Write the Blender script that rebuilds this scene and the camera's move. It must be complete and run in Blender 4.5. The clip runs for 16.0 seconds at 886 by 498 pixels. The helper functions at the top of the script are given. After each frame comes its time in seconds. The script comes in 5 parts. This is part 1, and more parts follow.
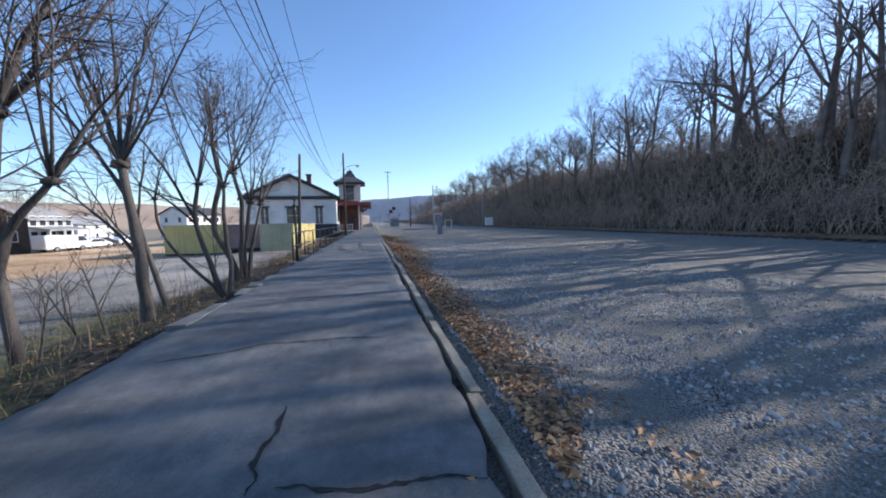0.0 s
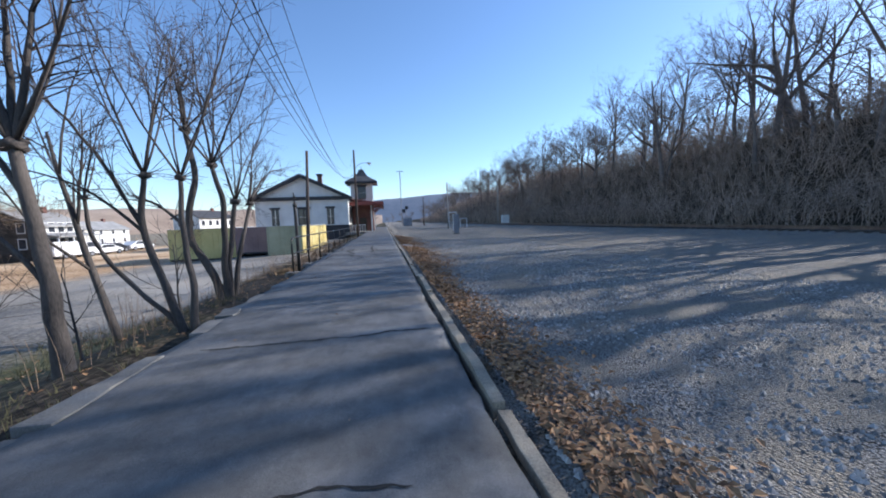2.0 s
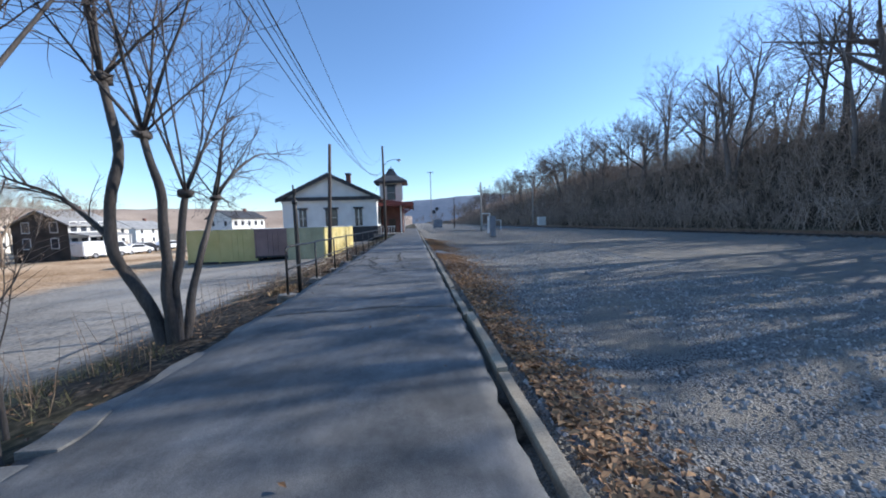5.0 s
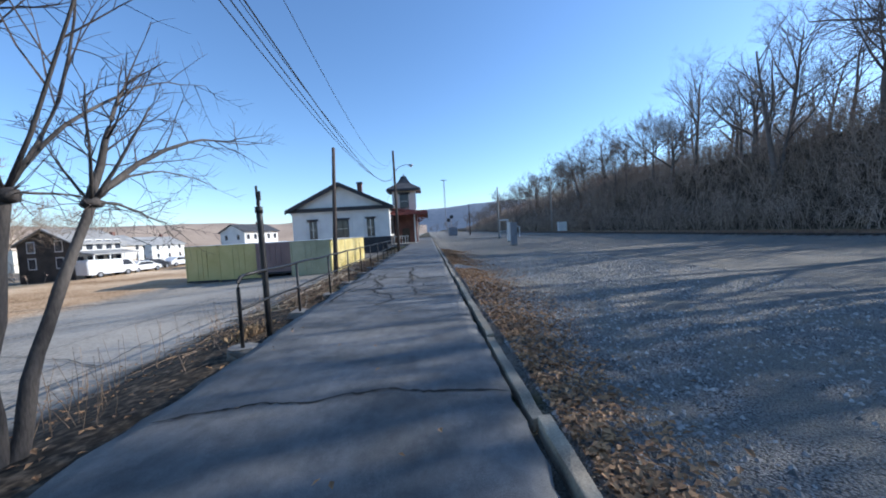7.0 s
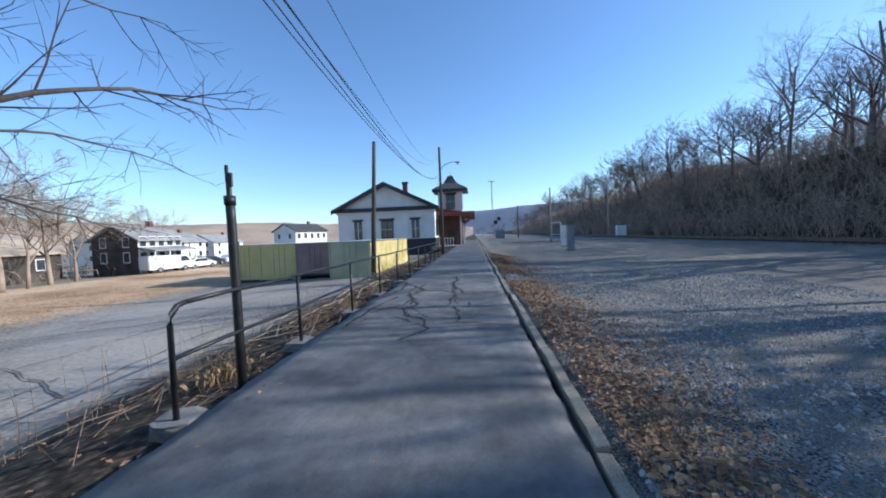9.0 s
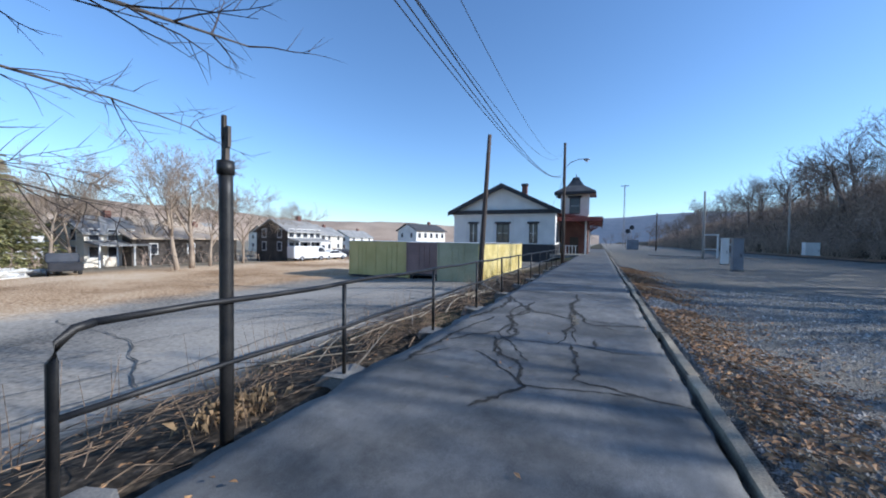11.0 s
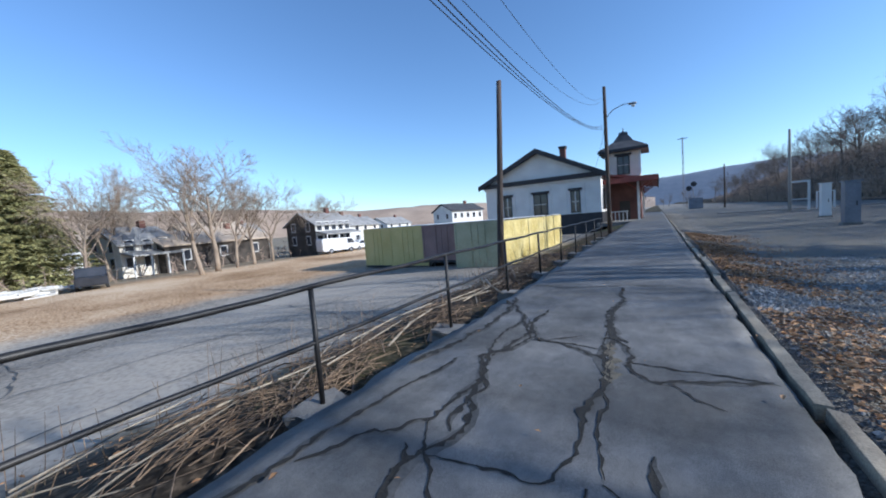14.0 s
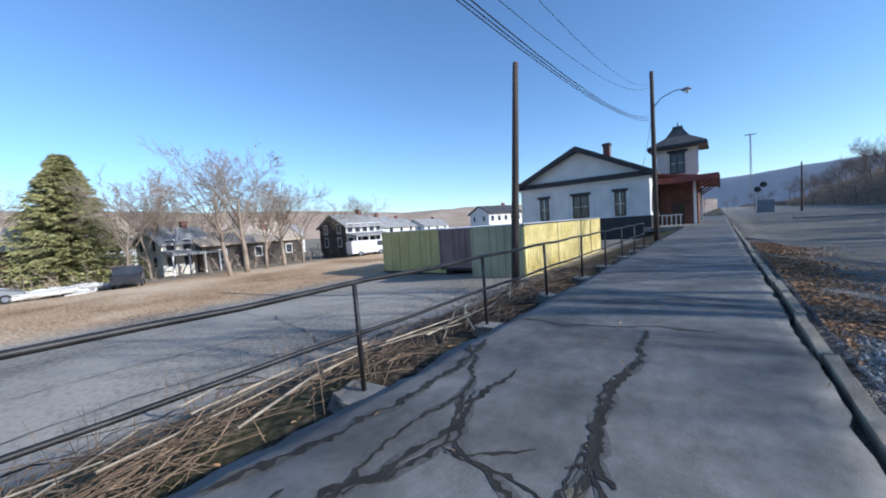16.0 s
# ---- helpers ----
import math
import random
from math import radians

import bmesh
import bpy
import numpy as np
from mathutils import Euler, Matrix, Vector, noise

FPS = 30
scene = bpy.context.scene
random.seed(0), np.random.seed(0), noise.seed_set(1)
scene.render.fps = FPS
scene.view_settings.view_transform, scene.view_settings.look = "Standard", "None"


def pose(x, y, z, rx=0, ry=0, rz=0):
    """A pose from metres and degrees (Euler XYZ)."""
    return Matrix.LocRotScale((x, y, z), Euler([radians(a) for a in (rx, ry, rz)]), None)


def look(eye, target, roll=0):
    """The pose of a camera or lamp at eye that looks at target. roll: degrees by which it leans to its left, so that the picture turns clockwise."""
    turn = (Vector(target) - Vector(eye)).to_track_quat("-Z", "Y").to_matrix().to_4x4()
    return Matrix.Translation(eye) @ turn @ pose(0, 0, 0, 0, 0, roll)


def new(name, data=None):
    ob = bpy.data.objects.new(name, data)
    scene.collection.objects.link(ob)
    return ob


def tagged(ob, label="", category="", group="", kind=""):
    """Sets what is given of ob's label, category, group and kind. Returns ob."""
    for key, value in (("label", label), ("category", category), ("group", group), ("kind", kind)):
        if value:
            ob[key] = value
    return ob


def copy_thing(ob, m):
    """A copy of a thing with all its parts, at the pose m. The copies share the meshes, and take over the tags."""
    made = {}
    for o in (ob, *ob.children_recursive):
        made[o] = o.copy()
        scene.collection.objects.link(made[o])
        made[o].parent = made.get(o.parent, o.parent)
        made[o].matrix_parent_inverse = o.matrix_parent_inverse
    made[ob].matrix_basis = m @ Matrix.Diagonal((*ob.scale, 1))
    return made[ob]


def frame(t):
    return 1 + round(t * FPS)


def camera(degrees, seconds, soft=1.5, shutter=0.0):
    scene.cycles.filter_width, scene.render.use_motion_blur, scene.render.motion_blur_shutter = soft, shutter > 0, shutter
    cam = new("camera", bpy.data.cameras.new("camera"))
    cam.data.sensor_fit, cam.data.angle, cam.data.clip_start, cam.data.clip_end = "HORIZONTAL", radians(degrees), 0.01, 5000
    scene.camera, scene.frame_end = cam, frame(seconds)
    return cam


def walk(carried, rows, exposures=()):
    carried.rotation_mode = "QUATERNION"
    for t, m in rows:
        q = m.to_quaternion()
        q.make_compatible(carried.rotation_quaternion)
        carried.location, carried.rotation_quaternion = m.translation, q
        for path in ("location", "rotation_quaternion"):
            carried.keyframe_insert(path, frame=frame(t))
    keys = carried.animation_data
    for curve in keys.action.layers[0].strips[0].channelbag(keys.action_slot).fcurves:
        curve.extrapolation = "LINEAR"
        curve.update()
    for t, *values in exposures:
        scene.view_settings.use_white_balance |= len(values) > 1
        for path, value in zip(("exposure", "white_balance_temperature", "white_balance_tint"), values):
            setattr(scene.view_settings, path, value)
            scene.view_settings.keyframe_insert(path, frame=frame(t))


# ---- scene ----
cam = camera(101.9, 16.0, soft=1.9)
PATH = [
    (0, (-0.741, -0.117, 1.468), (-0.354, 1.839, 1.312), -1.0),
    (0.5, (-0.795, 0.484, 1.49), (-0.464, 2.451, 1.343), -0.2),
    (1, (-0.754, 1.16, 1.504), (-0.404, 3.121, 1.333), -2.1),
    (1.5, (-0.835, 1.799, 1.499), (-0.591, 3.781, 1.374), 0.5),
    (2, (-0.763, 2.499, 1.51), (-0.447, 4.467, 1.348), -2.1),
    (2.5, (-0.851, 3.134, 1.514), (-0.645, 5.12, 1.395), 1.6),
    (3, (-0.767, 3.808, 1.498), (-0.486, 5.783, 1.36), -2.5),
    (3.5, (-0.847, 4.403, 1.517), (-0.686, 6.392, 1.372), 1.5),
    (4, (-0.761, 5.154, 1.537), (-0.518, 7.137, 1.455), -3.9),
    (4.2, (-0.78, 5.352, 1.546), (-0.57, 7.336, 1.398), -2.1),
    (6.3, (-0.717, 8.451, 1.6), (-0.637, 10.444, 1.453), -1.9),
    (6.5, (-0.796, 8.746, 1.6), (-0.781, 10.741, 1.464), 0.4),
    (7, (-0.75, 9.433, 1.642), (-0.675, 11.429, 1.541), -3.2),
    (7.5, (-0.799, 10.063, 1.663), (-0.895, 12.056, 1.532), -0.3),
    (8, (-0.774, 10.758, 1.664), (-0.785, 12.756, 1.578), -4.0),
    (8.5, (-0.81, 11.394, 1.679), (-1.019, 13.381, 1.578), -1.0),
    (9, (-0.814, 12.054, 1.683), (-0.992, 14.045, 1.604), -2.3),
    (9.5, (-0.845, 12.643, 1.711), (-1.245, 14.601, 1.641), -0.2),
    (9.7, (-0.941, 12.883, 1.685), (-1.352, 14.839, 1.631), 1.6),
    (11.8, (-0.968, 15.372, 1.633), (-1.962, 17.106, 1.55), -2.3),
    (12, (-1.007, 15.645, 1.661), (-2.005, 17.375, 1.552), -3.4),
    (12.5, (-1.006, 16.312, 1.646), (-2.035, 18.024, 1.539), -4.1),
    (13, (-1.034, 16.947, 1.662), (-2.065, 18.658, 1.576), -4.1),
    (13.5, (-0.937, 17.657, 1.637), (-1.948, 19.38, 1.539), -5.9),
    (14, (-0.945, 18.36, 1.622), (-1.974, 20.068, 1.47), -4.5),
    (14.5, (-0.851, 18.994, 1.598), (-1.91, 20.688, 1.516), -6.8),
    (15, (-0.88, 19.656, 1.624), (-1.959, 21.336, 1.507), -3.6),
    (15.5, (-0.773, 20.287, 1.623), (-1.865, 21.96, 1.55), -5.8),
    (16, (-0.774, 20.883, 1.622), (-1.997, 22.461, 1.498), -4.0),
]
walk(cam, [(t, look(eye, target, roll)) for t, eye, target, roll in PATH], exposures=[(0, 0.56, 5700, 13), (8, 0.46, 5450, 9), (16, 0.3, 5350, 9)])

# ---- world and sun ----
SUN_AZ, SUN_EL = radians(78), radians(25)
world = bpy.data.worlds.new("sky")
scene.world = world
world.use_nodes = True
wn = world.node_tree.nodes
sky = wn.new("ShaderNodeTexSky")
sky.sky_type, sky.sun_disc = "NISHITA", False
sky.sun_elevation, sky.sun_rotation = SUN_EL, SUN_AZ
sky.air_density, sky.dust_density, sky.ozone_density = 1.0, 0.2, 3.0
world.node_tree.links.new(sky.outputs[0], wn["Background"].inputs[0])
wn["Background"].inputs[1].default_value = 0.145
sun = new("sun", bpy.data.lights.new("sun", "SUN"))
sun.data.energy, sun.data.angle, sun.data.color = 5.0, radians(0.3), (1.0, 0.9, 0.76)
to_sun = Vector((math.sin(SUN_AZ) * math.cos(SUN_EL), math.cos(SUN_AZ) * math.cos(SUN_EL), math.sin(SUN_EL)))
sun.matrix_world = look(to_sun * 100, (0, 0, 0))

# ---- materials ----
def mat(name, a, b, rough=0.85, fine=30.0, coarse=1.5, bump=0.3, dist=0.01, metal=0.0, vary=0.0, stretch=(1, 1, 1)):
    """Two colours mixed by coarse and fine noise, with relief from the fine one."""
    m = bpy.data.materials.new(name)
    m.use_nodes = True
    n, l = m.node_tree.nodes, m.node_tree.links
    bsdf = n["Principled BSDF"]
    geo = n.new("ShaderNodeNewGeometry")
    mp = n.new("ShaderNodeMapping")
    mp.inputs["Scale"].default_value = stretch
    l.new(geo.outputs["Position"], mp.inputs[0])
    big, small = n.new("ShaderNodeTexNoise"), n.new("ShaderNodeTexNoise")
    big.inputs["Scale"].default_value, big.inputs["Detail"].default_value = coarse, 6
    small.inputs["Scale"].default_value, small.inputs["Detail"].default_value = fine, 4
    for t in (big, small):
        l.new(mp.outputs[0], t.inputs["Vector"])
    add = n.new("ShaderNodeMath")
    add.operation = "MULTIPLY_ADD"
    l.new(small.outputs[0], add.inputs[0])
    add.inputs[1].default_value = 0.6
    l.new(big.outputs[0], add.inputs[2])
    ramp = n.new("ShaderNodeValToRGB")
    ramp.color_ramp.elements[0].position = 0.5
    ramp.color_ramp.elements[1].position = 1.0
    ramp.color_ramp.elements[0].color, ramp.color_ramp.elements[1].color = (*a, 1), (*b, 1)
    sub = n.new("ShaderNodeMath")
    sub.operation = "SUBTRACT"
    l.new(add.outputs[0], sub.inputs[0])
    sub.inputs[1].default_value = 0.05
    l.new(sub.outputs[0], ramp.inputs[0])
    col = ramp.outputs[0]
    if vary:
        info = n.new("ShaderNodeNewGeometry")
        hsv = n.new("ShaderNodeHueSaturation")
        mr = n.new("ShaderNodeMapRange")
        mr.inputs[3].default_value, mr.inputs[4].default_value = 1 - vary, 1 + vary
        l.new(info.outputs["Random Per Island"], mr.inputs[0])
        l.new(mr.outputs[0], hsv.inputs["Value"])
        l.new(col, hsv.inputs["Color"])
        col = hsv.outputs[0]
    l.new(col, bsdf.inputs["Base Color"])
    bsdf.inputs["Roughness"].default_value, bsdf.inputs["Metallic"].default_value = rough, metal
    if bump:
        bp = n.new("ShaderNodeBump")
        bp.inputs["Strength"].default_value, bp.inputs["Distance"].default_value = bump, dist
        l.new(small.outputs[0], bp.inputs["Height"])
        l.new(bp.outputs[0], bsdf.inputs["Normal"])
    return m


def asphalt_material():
    m = bpy.data.materials.new("worn_asphalt")
    m.use_nodes = True
    n, l = m.node_tree.nodes, m.node_tree.links
    bsdf = n["Principled BSDF"]
    geo = n.new("ShaderNodeNewGeometry")

    def tex(scale, detail, stretch=(1, 1, 1), rough=0.55):
        mp = n.new("ShaderNodeMapping")
        mp.inputs["Scale"].default_value = stretch
        l.new(geo.outputs["Position"], mp.inputs[0])
        t = n.new("ShaderNodeTexNoise")
        t.inputs["Scale"].default_value, t.inputs["Detail"].default_value, t.inputs["Roughness"].default_value = scale, detail, rough
        l.new(mp.outputs[0], t.inputs["Vector"])
        return t.outputs[0]

    def remap(src, a, b, c, d):
        r = n.new("ShaderNodeMapRange")
        for k, v in enumerate((a, b, c, d)):
            r.inputs[k + 1].default_value = v
        l.new(src, r.inputs[0])
        return r.outputs[0]

    def mul(a, b):
        k = n.new("ShaderNodeMath")
        k.operation = "MULTIPLY"
        l.new(a, k.inputs[0])
        l.new(b, k.inputs[1])
        return k.outputs[0]

    blotch = remap(tex(0.9, 7, (0.7, 1.0, 1), 0.62), 0.36, 0.64, 0.62, 1.35)
    scuff = remap(tex(5.0, 8, (1, 0.6, 1), 0.7), 0.35, 0.7, 0.75, 1.25)
    grain = tex(160, 3)
    chips = remap(grain, 0.35, 0.7, 0.7, 1.35)
    value = mul(mul(blotch, scuff), chips)
    mixc = n.new("ShaderNodeMix")
    mixc.data_type = "RGBA"
    mixc.inputs[6].default_value, mixc.inputs[7].default_value = (0.0, 0.0, 0.0, 1), (0.275, 0.264, 0.248, 1)
    l.new(remap(value, 0, 2, 0, 1), mixc.inputs[0])
    l.new(mixc.outputs[2], bsdf.inputs["Base Color"])
    l.new(remap(tex(2.0, 4), 0.3, 0.7, 0.7, 0.92), bsdf.inputs["Roughness"])
    bp = n.new("ShaderNodeBump")
    bp.inputs["Strength"].default_value, bp.inputs["Distance"].default_value = 0.55, 0.007
    l.new(grain, bp.inputs["Height"])
    l.new(bp.outputs[0], bsdf.inputs["Normal"])
    return m


ASPHALT = asphalt_material()
CRACK = mat("crack_dirt", (0.01, 0.009, 0.008), (0.032, 0.028, 0.022), 0.95, 60, 5, 0.6)
DIRTFILL = mat("gritty_crack_fill", (0.06, 0.05, 0.035), (0.2, 0.17, 0.12), 0.95, 50, 8, 0.8)
EDGING = mat("worn_edging", (0.1, 0.095, 0.086), (0.22, 0.21, 0.19), 0.9, 50, 2, 0.4)
KERB = mat("weathered_kerb", (0.15, 0.12, 0.085), (0.46, 0.38, 0.27), 0.9, 60, 2, 0.5)
PAD = mat("concrete_pad", (0.11, 0.1, 0.088), (0.27, 0.25, 0.22), 0.9, 50, 2, 0.4)
STONE = mat("ballast_stone", (0.17, 0.16, 0.15), (0.44, 0.41, 0.37), 0.9, 40, 8, 0.3, vary=0.55)
LEAF = mat("dry_leaf", (0.16, 0.075, 0.032), (0.5, 0.29, 0.13), 0.8, 20, 6, 0.2, vary=0.5)
STALK = mat("dry_stalk", (0.07, 0.048, 0.032), (0.27, 0.185, 0.115), 0.85, 30, 6, 0.2, vary=0.4)
BARK = mat("grey_bark", (0.032, 0.027, 0.024), (0.125, 0.105, 0.09), 0.9, 45, 3, 0.8, 0.01, stretch=(1, 1, 0.25))
TWIG = mat("twig_bark", (0.032, 0.026, 0.024), (0.1, 0.076, 0.066), 0.9, 30, 3, 0.3)
BARK2 = mat("pale_town_bark", (0.18, 0.135, 0.1), (0.38, 0.3, 0.22), 0.9, 12, 1, 0.3)
HILLBARK = mat("hill_tree_bark", (0.085, 0.07, 0.062), (0.2, 0.165, 0.145), 0.9, 12, 1, 0.4, vary=0.2)
BRUSH = mat("brush_twigs", (0.22, 0.165, 0.125), (0.44, 0.33, 0.255), 0.95, 6, 0.3, 0.2, vary=0.4)
IRON = mat("dark_painted_iron", (0.011, 0.012, 0.014), (0.042, 0.038, 0.035), 0.5, 60, 6, 0.3, 0.003, 0.3)
POLE = mat("creosote_pole", (0.026, 0.021, 0.019), (0.085, 0.06, 0.048), 0.85, 40, 2, 0.6, stretch=(1, 1, 0.1))
GREYPOLE = mat("silvered_pole", (0.2, 0.18, 0.16), (0.42, 0.39, 0.35), 0.85, 40, 2, 0.6, stretch=(1, 1, 0.1))
WIRE = mat("black_wire", (0.015, 0.015, 0.016), (0.03, 0.03, 0.03), 0.6, bump=0)
WHITE = mat("white_siding", (0.58, 0.57, 0.55), (0.74, 0.73, 0.7), 0.7, 20, 0.7, 0.1)
CREAM = mat("cream_siding", (0.62, 0.56, 0.46), (0.78, 0.72, 0.62), 0.7, 20, 0.7, 0.1)
TRIM = mat("black_trim", (0.012, 0.013, 0.017), (0.03, 0.03, 0.035), 0.6, 30, 2, 0.1)
SLATE = mat("dark_shingles", (0.03, 0.032, 0.038), (0.08, 0.08, 0.085), 0.85, 18, 1, 0.5)
REDROOF = mat("red_canopy", (0.16, 0.042, 0.034), (0.28, 0.075, 0.058), 0.7, 20, 1, 0.2)
BRICK = mat("red_brown_brick", (0.1, 0.045, 0.036), (0.21, 0.095, 0.07), 0.85, 15, 1, 0.4)
TAN = mat("tan_roof", (0.36, 0.28, 0.2), (0.52, 0.42, 0.32), 0.85, 12, 0.6, 0.3)
GREYROOF = mat("pale_grey_roof", (0.2, 0.195, 0.19), (0.36, 0.35, 0.33), 0.8, 12, 0.6, 0.2)
DARKWOOD = mat("dark_boards", (0.03, 0.026, 0.022), (0.1, 0.08, 0.065), 0.85, 15, 1, 0.3)
OLIVE = mat("olive_steel", (0.46, 0.38, 0.13), (0.6, 0.5, 0.21), 0.6, 12, 0.8, 0.1)
GREEN = mat("green_steel", (0.29, 0.285, 0.17), (0.42, 0.4, 0.26), 0.6, 12, 0.8, 0.1)
MAROON = mat("maroon_steel", (0.16, 0.1, 0.095), (0.27, 0.175, 0.16), 0.6, 12, 0.8, 0.1)
RUSTY = mat("rusty_seam", (0.1, 0.07, 0.035), (0.3, 0.22, 0.1), 0.8, 14, 2, 0.2)
YELLOW = mat("yellow_steel", (0.5, 0.38, 0.1), (0.84, 0.72, 0.34), 0.55, 9, 0.9, 0.1)
STEELROOF = mat("pale_steel", (0.4, 0.41, 0.42), (0.62, 0.62, 0.62), 0.5, 12, 0.8, 0.1)
NEEDLE = mat("spruce_needles", (0.17, 0.17, 0.06), (0.42, 0.39, 0.17), 0.8, 6, 1, 0.2, vary=0.4)
GLASS = mat("dark_pane", (0.03, 0.035, 0.045), (0.06, 0.065, 0.08), 0.08, 3, 1, 0)
CARWHITE = mat("white_car_paint", (0.65, 0.65, 0.66), (0.75, 0.75, 0.75), 0.3, 3, 1, 0)
CARDARK = mat("dark_car_paint", (0.02, 0.022, 0.028), (0.04, 0.042, 0.05), 0.25, 3, 1, 0)
CARSILVER = mat("silver_car_paint", (0.35, 0.36, 0.38), (0.45, 0.46, 0.47), 0.3, 3, 1, 0, metal=0.5)
RUBBER = mat("rubber", (0.012, 0.012, 0.012), (0.03, 0.03, 0.03), 0.9, bump=0)
RED = mat("red_paint", (0.4, 0.03, 0.03), (0.5, 0.06, 0.05), 0.5, 10, 1, 0)
# Grey darkened and cooled to paint in the yard cabinet's shaded side.
GREYMETAL = mat("shade_grey_steel", (0.17, 0.175, 0.2), (0.27, 0.275, 0.3), 0.5, 10, 1, 0.1, metal=0.3)
LAMPGLASS = mat("lamp_glass", (0.5, 0.5, 0.5), (0.7, 0.7, 0.7), 0.2, 3, 1, 0)
# Air haze over the far ridge is painted into this blue.
FARHILL = mat("haze_blue_woods", (0.09, 0.12, 0.17), (0.15, 0.18, 0.23), 1.0, 0.05, 0.004, 0)
MIDHILL = mat("near_hill_woods", (0.25, 0.18, 0.13), (0.45, 0.34, 0.25), 1.0, 0.5, 0.02, 0)
SNAGWHITE = mat("bleached_lumber", (0.36, 0.33, 0.28), (0.74, 0.71, 0.65), 0.85, 12, 1, 0.2, vary=0.3)


def ground_material():
    """Gravel, turf, litter, lot and dirt, told apart by the plan, with ragged borders."""
    m = bpy.data.materials.new("open_ground")
    m.use_nodes = True
    n, l = m.node_tree.nodes, m.node_tree.links
    bsdf = n["Principled BSDF"]
    bsdf.inputs["Roughness"].default_value = 0.95
    bsdf.inputs["Specular IOR Level"].default_value = 0.15
    geo = n.new("ShaderNodeNewGeometry")
    sep = n.new("ShaderNodeSeparateXYZ")
    l.new(geo.outputs["Position"], sep.inputs[0])

    def noise_tex(scale, detail=5):
        t = n.new("ShaderNodeTexNoise")
        t.inputs["Scale"].default_value, t.inputs["Detail"].default_value = scale, detail
        l.new(geo.outputs["Position"], t.inputs["Vector"])
        return t.outputs[0]

    def ramp(src, stops):
        r = n.new("ShaderNodeValToRGB")
        while len(r.color_ramp.elements) < len(stops):
            r.color_ramp.elements.new(0.5)
        for e, (p, c) in zip(r.color_ramp.elements, stops):
            e.position, e.color = p, (*c, 1)
        l.new(src, r.inputs[0])
        return r.outputs[0]

    def math_node(op, a, b):
        k = n.new("ShaderNodeMath")
        k.operation = op
        for i, v in enumerate((a, b)):
            if isinstance(v, (int, float)):
                k.inputs[i].default_value = v
            else:
                l.new(v, k.inputs[i])
        return k.outputs[0]

    wide, mid, fine, grit = noise_tex(0.12), noise_tex(0.9), noise_tex(9, 6), noise_tex(60, 3)
    vor = n.new("ShaderNodeTexVoronoi")
    vor.inputs["Scale"].default_value = 42
    l.new(geo.outputs["Position"], vor.inputs["Vector"])
    wob = math_node("MULTIPLY", math_node("SUBTRACT", mid, 0.5), 3.0)
    x = math_node("ADD", sep.outputs[0], wob)

    def mask(edge, width):
        r = n.new("ShaderNodeMapRange")
        r.inputs[1].default_value, r.inputs[2].default_value = edge - width, edge + width
        l.new(x, r.inputs[0])
        return r.outputs[0]

    def mix(f, a, b):
        k = n.new("ShaderNodeMix")
        k.data_type = "RGBA"
        l.new(f, k.inputs[0])
        l.new(a, k.inputs[6])
        l.new(b, k.inputs[7])
        return k.outputs[2]

    town = ramp(mid, [(0.3, (0.16, 0.13, 0.09)), (0.7, (0.34, 0.29, 0.21))])
    dirt = ramp(math_node("ADD", math_node("MULTIPLY", wide, 0.5), math_node("MULTIPLY", fine, 0.5)), [(0.38, (0.2, 0.12, 0.06)), (0.47, (0.48, 0.31, 0.17)), (0.58, (0.68, 0.53, 0.36))])
    lot = ramp(math_node("ADD", math_node("MULTIPLY", wide, 0.6), math_node("MULTIPLY", fine, 0.4)), [(0.38, (0.11, 0.1, 0.085)), (0.46, (0.26, 0.23, 0.19)), (0.58, (0.4, 0.355, 0.295))])
    litter = ramp(fine, [(0.35, (0.02, 0.016, 0.011)), (0.52, (0.06, 0.045, 0.03)), (0.68, (0.16, 0.118, 0.078))])
    turf = ramp(fine, [(0.3, (0.035, 0.042, 0.018)), (0.7, (0.12, 0.112, 0.05))])
    stones = ramp(vor.outputs[0], [(0.0, (0.45, 0.425, 0.385)), (0.45, (0.27, 0.255, 0.232)), (0.75, (0.05, 0.046, 0.041))])
    dust = ramp(grit, [(0.35, (0.15, 0.132, 0.105)), (0.65, (0.36, 0.322, 0.265))])
    patch = ramp(mid, [(0.42, (0, 0, 0)), (0.58, (1, 1, 1))])
    gravel = mix(patch, stones, dust)
    tawny = ramp(fine, [(0.3, (0.2, 0.18, 0.09)), (0.7, (0.42, 0.37, 0.22))])
    green_patch = ramp(wide, [(0.5, (0, 0, 0)), (0.62, (1, 1, 1))])
    bank = mix(green_patch, litter, turf)
    verge = ramp(fine, [(0.3, (0.075, 0.07, 0.028)), (0.7, (0.26, 0.225, 0.1))])
    along = n.new("ShaderNodeMapRange")
    along.inputs[1].default_value, along.inputs[2].default_value = 11.0, 14.0
    l.new(sep.outputs[1], along.inputs[0])
    bank = mix(math_node("MAXIMUM", mask(-6.7, 0.5), along.outputs[0]), verge, bank)
    col = mix(mask(-41, 2.5), town, dirt)
    col = mix(mask(-21, 1.2), col, lot)
    reach = math_node("ADD", mask(-8.7, 0.7), math_node("MULTIPLY", math_node("SUBTRACT", mask(-7.2, 0.7), mask(-8.7, 0.7)), along.outputs[0]))
    col = mix(reach, col, bank)
    col = mix(mask(0.1, 0.3), col, gravel)
    col = mix(mask(28, 1.5), col, tawny)
    col = mix(mask(34, 1.5), col, litter)
